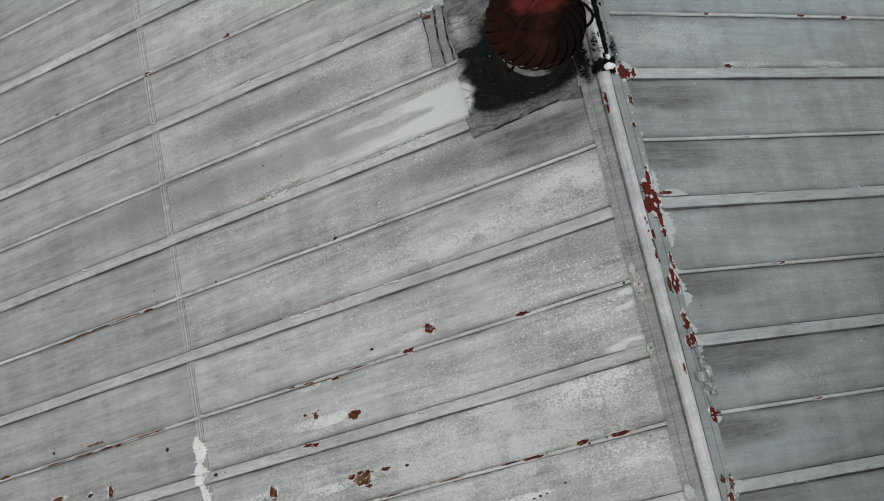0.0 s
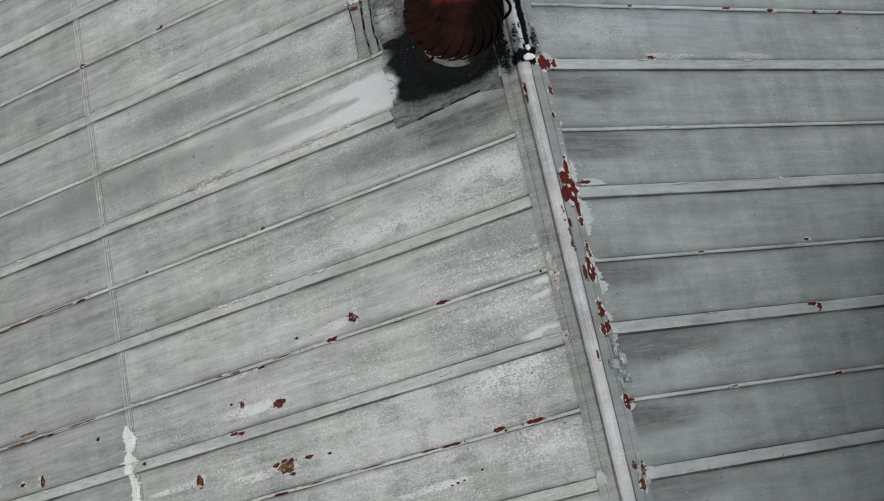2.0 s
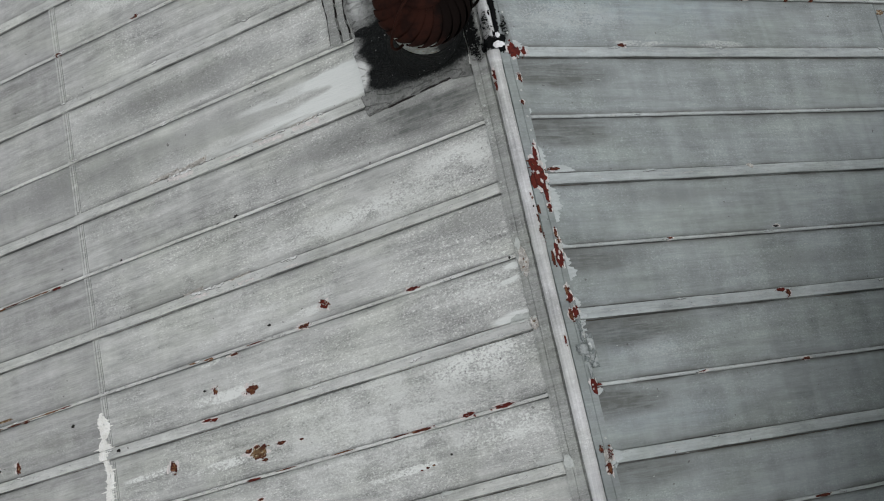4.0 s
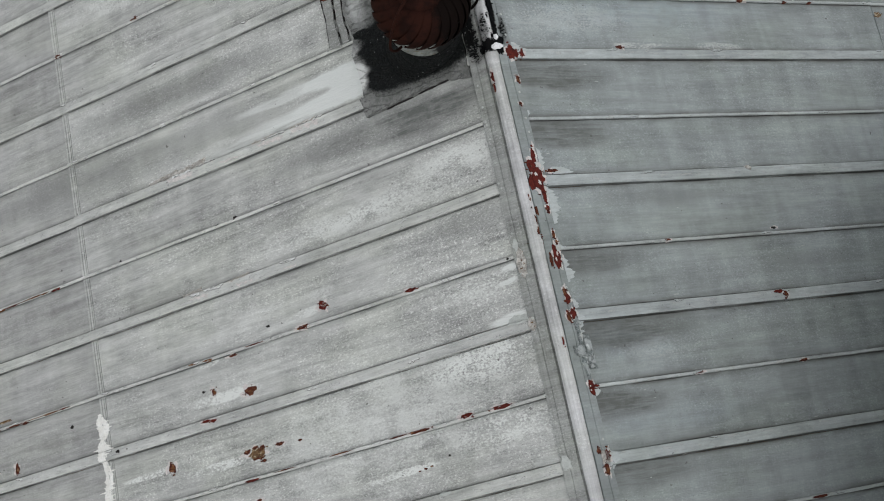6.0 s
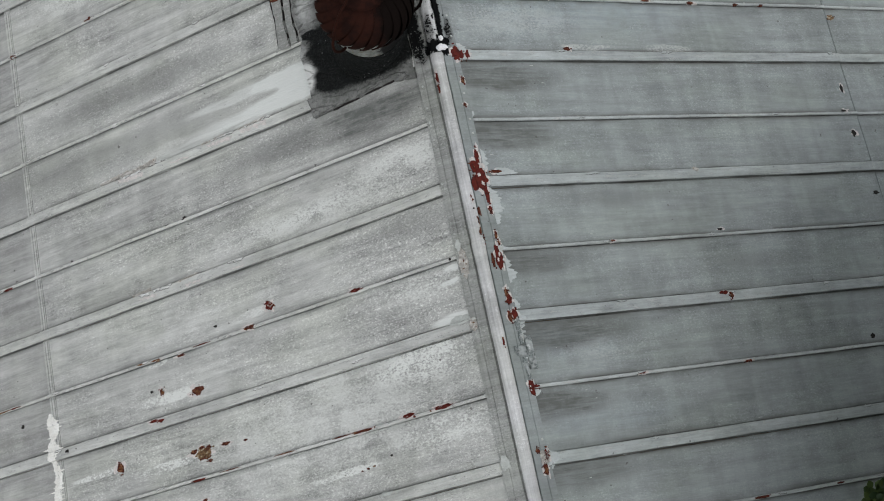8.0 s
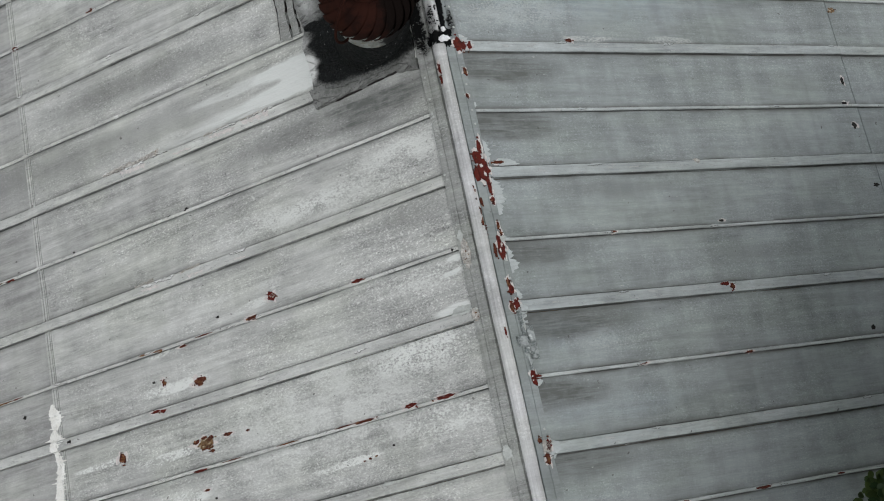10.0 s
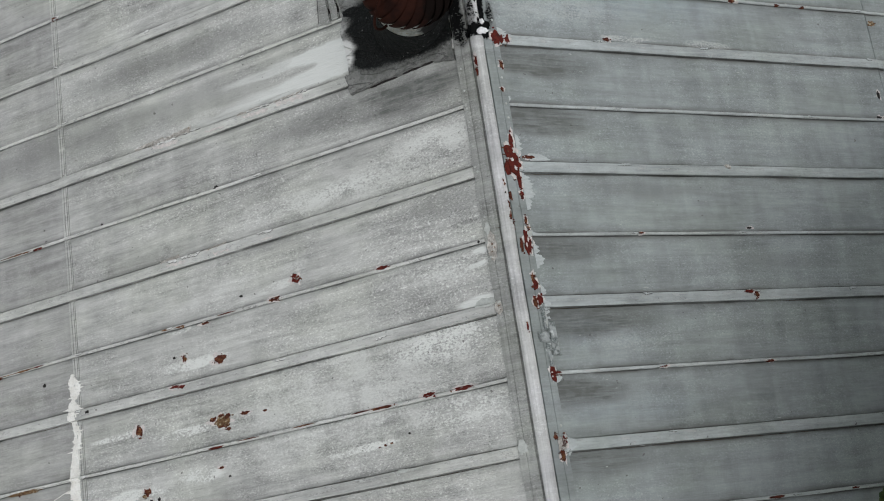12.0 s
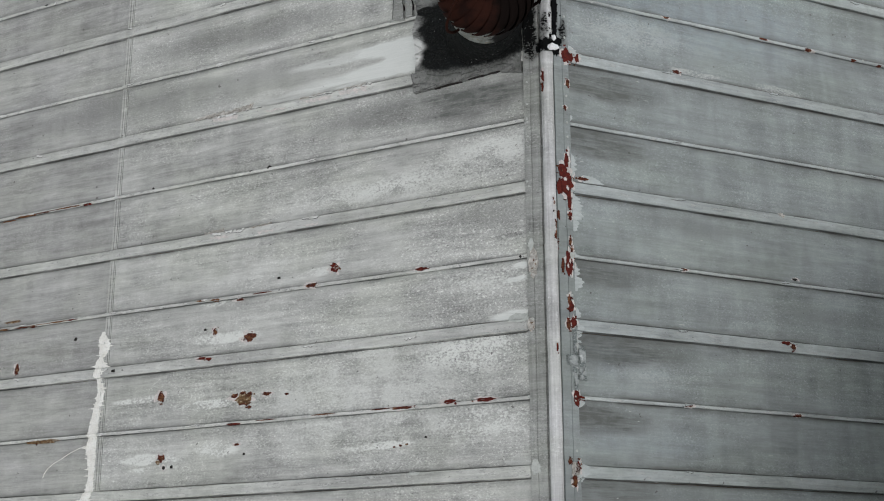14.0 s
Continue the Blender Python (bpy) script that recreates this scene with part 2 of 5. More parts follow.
        col = m.mix(m.math("MULTIPLY", m.ramp(chip, 0.61, 0.625), flakes), col, (0.64, 0.65, 0.63))
    if tarred:      # roof tar wiped and spattered over the capping beside the vent
        daubed = m.blots(RIDGE_TAR, m.warped(0.012, 22))
        smut = m.math("ADD", daubed, m.math("MULTIPLY", m.math("ADD", swing(fine, 2.8), swing(mottle, 1.7)), m.ramp(daubed, 0.05, 0.45)))
        smut = m.ramp(smut, 0.42, 0.66)
        col = m.mix(m.math("MULTIPLY", m.ramp(daubed, 0.05, 0.6), m.ramp(mottle, 0.3, 0.6, 0.55, 0.9)), col, (0.055, 0.057, 0.055))     # a broad soft darkening round the tar
        col = m.mix(smut, col, (0.009, 0.0095, 0.0095))
        m.feed(m.b.inputs["Specular IOR Level"], m.math("MULTIPLY", m.math("SUBTRACT", 1.0, smut), 0.3))
    pits = m.ramp(m.noise(38, 2, 0.5, m.stretch((1, 1, 1), (9, 2, 4))), 0.745, 0.765)
    col = m.mix(m.math("MULTIPLY", pits, 0.75), col, (0.09, 0.085, 0.08))
    h = m.math("ADD", m.math("MULTIPLY", fine, 0.8), m.math("ADD", m.math("MULTIPLY", grain, 0.4), m.math("MULTIPLY", m.ramp(pore, 0.34, 0.5), 0.5)))
    m.bump(m.math("ADD", h, m.math("MULTIPLY", mottle, 1.2)), 0.6, 0.0028)
    return m.done(col, m.ramp(blotch, 0.3, 0.7, 0.55, 0.75))


PAINT = roof_paint("weathered_grey_roof_paint", (0.478, 0.487, 0.468))
PAINT_LOW = roof_paint("weathered_grey_lower_paint", (0.398, 0.403, 0.391), speckle=0.5)
# the east paints are darker and bluer than the west ones
PAINT_EAST = roof_paint("smoother_grey_roof_paint", (0.308, 0.340, 0.338), speckle=0.6, streak=0.6, combed=0.14, soft=0.72, joint_amount=1.35)
# raised seams and ribs, paler than the pans between them
PAINT_SEAM = roof_paint("pale_seam_paint", (0.495, 0.505, 0.485), stains=False, speckle=0.35, flakes=0.6)
PAINT_SEAM_EAST = roof_paint("pale_cool_seam_paint", (0.420, 0.456, 0.455), stains=False, speckle=0.2, flakes=0.35)
PAINT_RIB = roof_paint("pale_rib_paint", (0.56, 0.57, 0.55), stains=False, speckle=0.4, flakes=0.8)
PAINT_RIB_EAST = roof_paint("pale_cool_rib_paint", (0.435, 0.466, 0.464), stains=False, speckle=0.25, flakes=0.5)
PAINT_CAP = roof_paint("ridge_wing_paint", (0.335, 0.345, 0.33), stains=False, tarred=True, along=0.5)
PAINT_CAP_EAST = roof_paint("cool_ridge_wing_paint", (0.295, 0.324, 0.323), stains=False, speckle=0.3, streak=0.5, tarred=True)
# rolled top, paler than the wings on both sides
PAINT_ROLL = roof_paint("pale_ridge_roll_paint", (0.57, 0.575, 0.575), stains=False, speckle=0.5, streak=0.3, tarred=True, along=0.8)
PAINT_STRIP = roof_paint("scuffed_patch_paint", (0.28, 0.285, 0.275), stains=False, flakes=0.4)


def simple(name, a, b, scale=30, rough=0.7, metal=0.0, bump=0.3, depth=0.002, stretch=(1, 1, 1), spec=0.4):
    m = Nodes(name, rough, metal, spec)
    v = m.stretch(stretch)
    n = m.noise(scale, 5, 0.65, v)
    g = m.noise(scale * 6, 3, 0.6, v)
    col = m.mix(m.ramp(n, 0.35, 0.65), a, b)
    col = m.mix(m.ramp(g, 0.45, 0.7, 0, 0.35), col, [c * 0.5 for c in a])
    m.bump(m.math("ADD", n, m.math("MULTIPLY", g, 0.4)), bump, depth)
    return m.done(col)


def rust(name, a, b, c, scale=110):
    """Scaly rust in three tones."""
    m = Nodes(name, 0.9, 0.0, 0.2)
    n, f = m.noise(scale, 5, 0.7), m.noise(scale * 0.45, 4, 0.65, m.stretch((1, 1, 1), (5, 3, 2)))
    col = m.mix(m.ramp(n, 0.4, 0.6), a, b)
    col = m.mix(m.ramp(f, 0.52, 0.64), col, c)
    m.bump(m.math("ADD", n, f), 0.9, 0.003)
    return m.done(col)


RUST_RED = rust("red_oxide_rust", (0.125, 0.019, 0.012), (0.075, 0.013, 0.010), (0.045, 0.012, 0.010))
RUST_DARK = rust("dark_rust", (0.042, 0.012, 0.009), (0.105, 0.028, 0.015), (0.20, 0.095, 0.05), 130)
RUST_ORANGE = rust("orange_brown_rust", (0.16, 0.065, 0.025), (0.07, 0.028, 0.015), (0.26, 0.17, 0.10), 150)
RUST_OLIVE = rust("ochre_scab", (0.20, 0.125, 0.06), (0.07, 0.035, 0.02), (0.42, 0.36, 0.26), 130)
HOLE = simple("black_pit", (0.012, 0.011, 0.01), (0.02, 0.016, 0.014), 60, 0.9)
BARE = simple("pale_flaked_paint", (0.50, 0.525, 0.50), (0.40, 0.42, 0.40), 60, 0.75)
CHALK = simple("white_scuffed_paint", (0.76, 0.77, 0.75), (0.62, 0.63, 0.61), 60, 0.8)
GREY = simple("chip_shade_grey", (0.13, 0.13, 0.125), (0.07, 0.07, 0.066), 80, 0.7)
COOL = simple("pale_cool_brushed_paint", (0.50, 0.54, 0.535), (0.42, 0.455, 0.45), 40, 0.7, stretch=(0.4, 2, 0.4))
HALO = simple("chalky_flaked_paint", (0.68, 0.635, 0.61), (0.50, 0.485, 0.465), 70, 0.8)
SEALANT = simple("white_sealant", (0.86, 0.86, 0.82), (0.77, 0.76, 0.71), 25, 0.45, bump=0.5, depth=0.004)


def creased(name, a, b, line, specks, scale=32, amount=0.6):
    """Wrinkled skin: fine dark creases, paler crests and scattered specks."""
    m = Nodes(name, 0.75, 0.0, 0.3)
    n = m.noise(scale, 5, 0.65, None, 0.5)
    f = m.noise(scale * 4, 4, 0.65)
    ridge = m.math("ABSOLUTE", m.math("SUBTRACT", n, 0.5))
    col = m.mix(m.ramp(f, 0.35, 0.65), a, b)
    col = m.mix(m.ramp(ridge, 0.028, 0.008, 0.0, amount), col, line)
    col = m.mix(m.ramp(m.noise(scale * 2.2, 2, 0.5, m.stretch((1, 1, 1), (4, 7, 1))), 0.63, 0.69, 0.0, 0.8), col, specks)
    m.bump(m.math("ADD", m.ramp(ridge, 0.0, 0.08), m.math("MULTIPLY", f, 0.4)), 0.9, 0.006)
    return m.done(col)


TAPE = creased("crumpled_painted_tape", (0.38, 0.41, 0.405), (0.30, 0.325, 0.32), (0.10, 0.135, 0.13), (0.62, 0.65, 0.64), 20, 0.7)
PEEL = creased("peeling_cream_paint", (0.66, 0.645, 0.61), (0.55, 0.53, 0.49), (0.24, 0.20, 0.15), (0.38, 0.31, 0.22), 40, 0.5)
TAR = simple("black_roof_tar", (0.004, 0.0045, 0.005), (0.009, 0.010, 0.010), 35, 1.0, bump=0.6, depth=0.004, spec=0.04)
GLOSS = simple("bright_white_paint_drip", (0.85, 0.86, 0.87), (0.8, 0.8, 0.8), 40, 0.25, bump=0.2)
def vent_paint(name, gloss):
    """Red oxide paint, still red on top, browned towards the rim and blackened on the ridge side."""
    m = Nodes(name, gloss, 0.0, 0.06)
    n, f = m.noise(16, 5, 0.65), m.noise(110, 4, 0.7)
    red = m.mix(m.ramp(n, 0.35, 0.65), (0.120, 0.021, 0.018), (0.075, 0.015, 0.013))
    brown = m.mix(m.ramp(n, 0.4, 0.65), (0.024, 0.0080, 0.0052), (0.012, 0.0048, 0.0036))
    worn = m.blots([(-0.245, 0.83, 0.15, 0.125, 1.5)], m.warped(0.07, 13))
    rough_edge = m.math("MULTIPLY", m.math("SUBTRACT", f, 0.5), 0.9)
    col = m.mix(m.ramp(m.math("ADD", worn, rough_edge), 0.15, 0.85), brown, red)
    ridge_dark = m.math("ADD", m.blots([(-0.08, 0.66, 0.20, 0.17, 1.7), (-0.05, 0.85, 0.10, 0.22, 1.5)], m.warped(0.05, 15)), rough_edge)
    ridge_dark = m.ramp(ridge_dark, 0.2, 0.8)
    col = m.mix(ridge_dark, col, (0.007, 0.005, 0.0045))
    m.feed(m.b.inputs["Specular IOR Level"], m.math("SUBTRACT", 0.06, m.math("MULTIPLY", ridge_dark, 0.05)))
    m.bump(m.math("ADD", n, f), 0.3, 0.002)
    return m.done(col)


OXIDE = vent_paint("browned_red_oxide_paint", 0.8)
WALL = simple("cream_rendered_wall", (0.55, 0.52, 0.45), (0.48, 0.45, 0.39), 3, 0.85)
DECK = simple("roof_boards", (0.18, 0.13, 0.08), (0.13, 0.09, 0.06), 8, 0.8)
GRASS = simple("grass", (0.05, 0.085, 0.025), (0.09, 0.10, 0.04), 1.3, 0.9, bump=0.6, depth=0.05)
BARK = simple("bark", (0.12, 0.09, 0.065), (0.06, 0.045, 0.035), 14, 0.9, bump=0.8, depth=0.02, stretch=(1, 1, 0.2))


def flashing_paint():
    """Grey flashing paint, with roof tar brushed thickly round the vent's throat."""
    m = Nodes("tarred_grey_flashing", rough=0.8, spec=0.12)
    n = m.noise(14, 6, 0.65)
    f = m.noise(90, 4, 0.7)
    col = m.mix(m.ramp(n, 0.35, 0.65), (0.125, 0.13, 0.122), (0.24, 0.245, 0.235))
    col = m.mix(m.ramp(f, 0.5, 0.68, 0, 0.6), col, (0.10, 0.10, 0.095))
    warp = m.warped(0.038, 9)
    tar = m.math("ADD", m.blots(TARRED, warp), m.math("MULTIPLY", m.math("SUBTRACT", f, 0.5), 1.2))
    edge = m.ramp(m.math("ADD", tar, m.math("MULTIPLY", m.math("SUBTRACT", n, 0.5), 1.3)), 0.0, 1.0)
    col = m.mix(edge, col, m.mix(m.ramp(f, 0.45, 0.72), (0.006, 0.007, 0.007), (0.022, 0.024, 0.023)))
    flecks = m.ramp(m.noise(75, 2, 0.5, m.stretch((1, 1, 1), (2, 5, 3))), 0.70, 0.76)
    col = m.mix(m.math("MULTIPLY", flecks, 0.5), col, (0.34, 0.35, 0.34))
    crack = m.math("ABSOLUTE", m.math("SUBTRACT", m.noise(1.0, 5, 0.65, m.stretch((7, 15, 7), (1, 8, 2)), 0.6), 0.5))
    col = m.mix(m.math("MULTIPLY", m.ramp(crack, 0.016, 0.004), m.ramp(n, 0.42, 0.6, 0.0, 0.45)), col, (0.035, 0.035, 0.033))
    pale = m.math("MULTIPLY", m.blots(WHITENED, warp), m.ramp(n, 0.3, 0.6, 0.5, 1.2), clamp=True)
    col = m.mix(pale, col, (0.62, 0.63, 0.61))
    m.bump(m.math("ADD", m.math("ADD", n, m.math("MULTIPLY", f, 0.5)), m.ramp(crack, 0.0, 0.03)), 0.9, 0.006)
    return m.done(col)


def throat_metal():
    """Dull galvanised sheet, stained with rust and tarred on the ridge side."""
    m = Nodes("dull_galvanised_throat", 0.5, 0.2, 0.4)
    n, f = m.noise(22, 5, 0.65), m.noise(70, 4, 0.6)
    col = m.mix(m.ramp(n, 0.35, 0.65), (0.30, 0.32, 0.30), (0.14, 0.145, 0.13))
    col = m.mix(m.ramp(f, 0.55, 0.68, 0.0, 0.8), col, (0.20, 0.13, 0.06))
    tar = m.math("ADD", m.blots([(-0.14, 0.69, 0.15, 0.17, 1.6)], m.warped(0.05, 14)), m.math("MULTIPLY", m.math("SUBTRACT", f, 0.5), 0.9))
    col = m.mix(m.ramp(tar, 0.25, 0.7), col, (0.008, 0.008, 0.008))
    m.bump(m.math("ADD", n, f), 0.4, 0.003)
    return m.done(col)


GALV = throat_metal()
TARRED = [(-0.14, 0.80, 0.12, 0.18, 1.6), (-0.11, 0.70, 0.07, 0.08, 0.9), (-0.40, 0.715, 0.23, 0.16, 1.6), (-0.23, 0.715, 0.20, 0.165, 1.6), (-0.49, 0.68, 0.10, 0.08, 1.0), (-0.135, 0.87, 0.08, 0.15, 1.4), (-0.47, 0.86, 0.14, 0.15, 1.4),
          (-0.10, 0.98, 0.13, 0.42, 1.1), (-0.28, 0.90, 0.26, 0.22, 1.5), (-0.42, 1.02, 0.07, 0.09, 0.7), (-0.54, 0.93, 0.05, 0.03, 1.0)]
WHITENED = [(-0.60, 0.735, 0.065, 0.105, 1.6), (-0.54, 1.07, 0.05, 0.10, 0.5), (-0.60, 0.86, 0.05, 0.05, 0.5)]
FLASHING = flashing_paint()


def leaf_green():
    m = Nodes("leaf_green", rough=0.45, spec=0.5)
    n = m.t.nodes.new("ShaderNodeNewGeometry").outputs["Random Per Island"]
    col = m.mix(n, (0.020, 0.048, 0.014), (0.085, 0.125, 0.036))
    m.b.inputs["Subsurface Weight"].default_value = 0.0
    return m.done(col)


LEAF = leaf_green()

# ---------------------------------------------------------------- ground and house body
bm = bmesh.new()
bmesh.ops.create_grid(bm, x_segments=40, y_segments=40, size=400)
for v in bm.verts:
    v.co.z = 0.0 if v.co.length < 30 else noise.noise(v.co * 0.01) * 2 - 0.5
ground = part("ground", bm, GRASS, None)
tagged(ground, "green lawn around the house", "ground", kind="structure")


def box(bm, lo, hi, bevel=0.0):
    r = bmesh.ops.create_cube(bm, size=1)
    for v in r["verts"]:
        v.co = Vector([lo[i] + (v.co[i] + 0.5) * (hi[i] - lo[i]) for i in range(3)])
    if bevel:
        edges = {e for v in r["verts"] for e in v.link_edges}
        bmesh.ops.bevel(bm, geom=list(edges), offset=bevel, segments=2, affect="EDGES")


WX, WY = EAVE * CS - 0.45, Y1 - 0.35
TOP = RIDGE - EAVE * SN + 0.45 * math.tan(SLOPE) - 0.16
for nm, lo, hi in (("wall_west", (-WX, -WY, 0), (-WX + 0.2, WY, TOP)), ("wall_east", (WX - 0.2, -WY, 0), (WX, WY, TOP))):
    bm = bmesh.new()
    box(bm, lo, hi)
    tagged(part(nm, bm, WALL, None), "cream rendered house wall under the eaves", "wall", kind="structure")
for nm, ya, yb in (("wall_south", -WY, -WY + 0.2), ("wall_north", WY - 0.2, WY)):
    bm = bmesh.new()
    pts = [(-WX + 0.2, 0), (WX - 0.2, 0), (WX - 0.2, TOP), (0, TOP + (WX - 0.2) * math.tan(SLOPE)), (-WX + 0.2, TOP)]
    a = [bm.verts.new((x, ya, z)) for x, z in pts]
    b = [bm.verts.new((x, yb, z)) for x, z in pts]
    bm.faces.new(a), bm.faces.new(b[::-1])
    for i in range(5):
        bm.faces.new((a[i], b[i], b[(i + 1) % 5], a[(i + 1) % 5]))
    bmesh.ops.recalc_face_normals(bm, faces=bm.faces)
    tagged(part(nm, bm, WALL, None), "cream rendered gable wall under the roof", "wall", kind="structure")

# ---------------------------------------------------------------- roof slopes, their decks and sheets
roofs = {}
for side, nm in ((WEST, "roof_west"), (EAST, "roof_east")):
    verts = [on_roof(side, v, y, n) for n in (-0.02, -0.09) for v, y in ((0.0, Y0), (EAVE - 0.05, Y0), (EAVE - 0.05, Y1), (0.0, Y1))]
    deck = put(nm, mesh_of(nm, verts, [(0, 1, 2, 3), (7, 6, 5, 4), (0, 4, 5, 1), (1, 5, 6, 2), (2, 6, 7, 3), (3, 7, 4, 0)]), DECK)
    tagged(deck, "roof slope of old painted ribbed metal sheets" if side == WEST else "roof slope of darker blue-grey painted ribbed metal sheets", "roof", kind="structure")
    roofs[side] = deck

CROSS = [(-0.0306, 0.0), (-0.0300, -0.0085), (-0.0258, -0.0085), (-0.0246, 0.007), (-0.0225, 0.0102), (-0.012, 0.0112), (0.0, 0.0116), (0.012, 0.0112),
         (0.0215, 0.0102), (0.0236, 0.006), (0.0240, -0.0070), (0.0272, -0.0070), (0.0278, 0.0), (0.06, 0), (0.11, 0), (0.16, 0), (0.21, 0), (0.26, 0),
         (0.2932, 0.0), (0.2937, -0.009), (0.2966, -0.009), (0.2972, 0.004), (0.2996, 0.0100), (0.3098, 0.0100), (0.3122, 0.003), (0.3125, -0.005), (0.3142, -0.005), (0.3145, 0.0),
         (0.35, 0), (0.40, 0), (0.45, 0), (0.50, 0), (0.55, 0), (0.5775, 0.0)]


# closeness to a joint, for the darker tone along it
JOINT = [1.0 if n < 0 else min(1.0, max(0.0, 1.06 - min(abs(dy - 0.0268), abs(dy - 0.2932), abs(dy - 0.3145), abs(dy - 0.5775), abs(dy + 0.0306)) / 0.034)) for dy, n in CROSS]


def sheet(side, k, row):
    """One ribbed sheet: a wide seam along its lower edge and a narrow rib in its middle."""
    y, mid, far = (seam_y(side, k + i) for i in (0, 1, 2))

    def place(dy):
        if dy < 0.03:
            return dy
        if dy < 0.29:
            return 0.03 + (dy - 0.03) * (mid - y - 0.045) / 0.26
        if dy < 0.32:
            return mid - y + dy - HALF
        return mid - y + 0.015 + (dy - 0.32) * (far - mid - 0.0475) / 0.2575

    lap = LAP[side]
    lo, hi = (0.05, lap) if row == 0 else (lap - 0.04, EAVE)
    vs = list(np.linspace(lo, hi, (110 if row == 0 else 70) if abs(y) < 2.5 else 24)) + ([0.106, 0.113] if row == 0 else [])
    vs.sort()
    dents = {}
    if row == 0:
        for d in (0.014, 0.030, 0.040) if side == WEST else (0.0035,):
            for e, h in ((-0.0022, 0.0015), (-0.0012, -0.006), (0.0012, -0.006), (0.0022, 0.0015)):
                vs.append(lap - d + e)
                dents[lap - d + e] = h
        vs = sorted(v for v in vs if v in dents or all(abs(v - d) > 0.004 for d in dents))
    verts, faces = [], []
    m = len(CROSS)
    for v in vs:
        for dy, n in CROSS:
            yy = y + place(dy) + 0.0016 * noise.noise((v * 3.1 + row * 7, y * 3, 4.0 + side)) + 0.0008 * noise.noise((v * 13, y, 9.0))
            flat = n == 0.0
            low = 0.35 + 0.65 * min(1.0, max(0.0, (v - 0.108) / 0.006))     # pressed flat under the ridge capping
            if n < 0:       # the open joints run wider and narrower
                yy += (0.0016 if dy < 0.024 and dy < 0 else 0.0009) * noise.noise((v * 21, y + dy, 3.0 + side)) * (-1 if dy in (-0.0300, 0.024, 0.2937) else 1)
            open_joint = min(1.25, max(0.2, 0.85 + 1.4 * noise.noise((v * 2.6, y + dy * 9, 6.0 + side)) + 0.5 * noise.noise((v * 11, y + dy * 9, 2.0 + side))))
            nn = n * (low if n > 0 else open_joint) + swell(side, v, yy)
            if flat:
                nn += dents.get(v, 0.0)
            if n > 0.008:
                nn += 0.0012 * noise.noise((v * 9, y * 5, 1.0))
            if row == 1 and v <= lap:
                nn -= 0.0015 + 0.0035 * max(0.0, (v - lap + 0.25) / 0.25)
            verts.append(on_roof(side, v, yy, nn))
    drop = Vector((side * SN, 0, CS)) * 0.0045     # lower edge turned down
    verts += [verts[(len(vs) - 1) * m + j] - drop for j in range(m)]
    rows = len(vs) + 1

    hem = [i for i in range(rows - 1) if row == 0 and side == WEST and i < len(vs) - 1 and vs[i] > lap - 0.0425]
    body = [i for i in range(rows - 1) if i not in hem]

    def skin(name, picks, material, parent, lines=None):
        used, out, faces = {}, [], []
        for i in lines or range(rows - 1):
            for j in picks:
                q = (i * m + j, (i + 1) * m + j, (i + 1) * m + j + 1, i * m + j + 1)
                for a in q:
                    if a not in used:
                        used[a] = len(out)
                        out.append(verts[a])
                f = tuple(used[a] for a in q)
                faces.append(f if side == EAST else f[::-1])
        me = mesh_of(name, out, faces)
        smooth(me)
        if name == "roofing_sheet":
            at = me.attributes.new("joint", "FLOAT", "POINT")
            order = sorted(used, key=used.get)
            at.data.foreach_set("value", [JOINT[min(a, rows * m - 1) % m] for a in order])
        return put(name, me, material, parent)

    seam, rib = range(3, 9), range(21, 24)
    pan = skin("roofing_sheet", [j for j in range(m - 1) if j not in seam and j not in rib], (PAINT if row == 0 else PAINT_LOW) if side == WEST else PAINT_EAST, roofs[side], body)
    pale = PAINT_SEAM if side == WEST else PAINT_SEAM_EAST
    skin("seam", seam, pale, pan)
    if row == 0 and side == WEST:
        skin("lap_hem", [j for j in range(m - 1) if j not in seam and j not in rib], PAINT_SEAM, pan, hem)
    skin("rib", rib, PAINT_RIB if side == WEST else PAINT_RIB_EAST, pan)


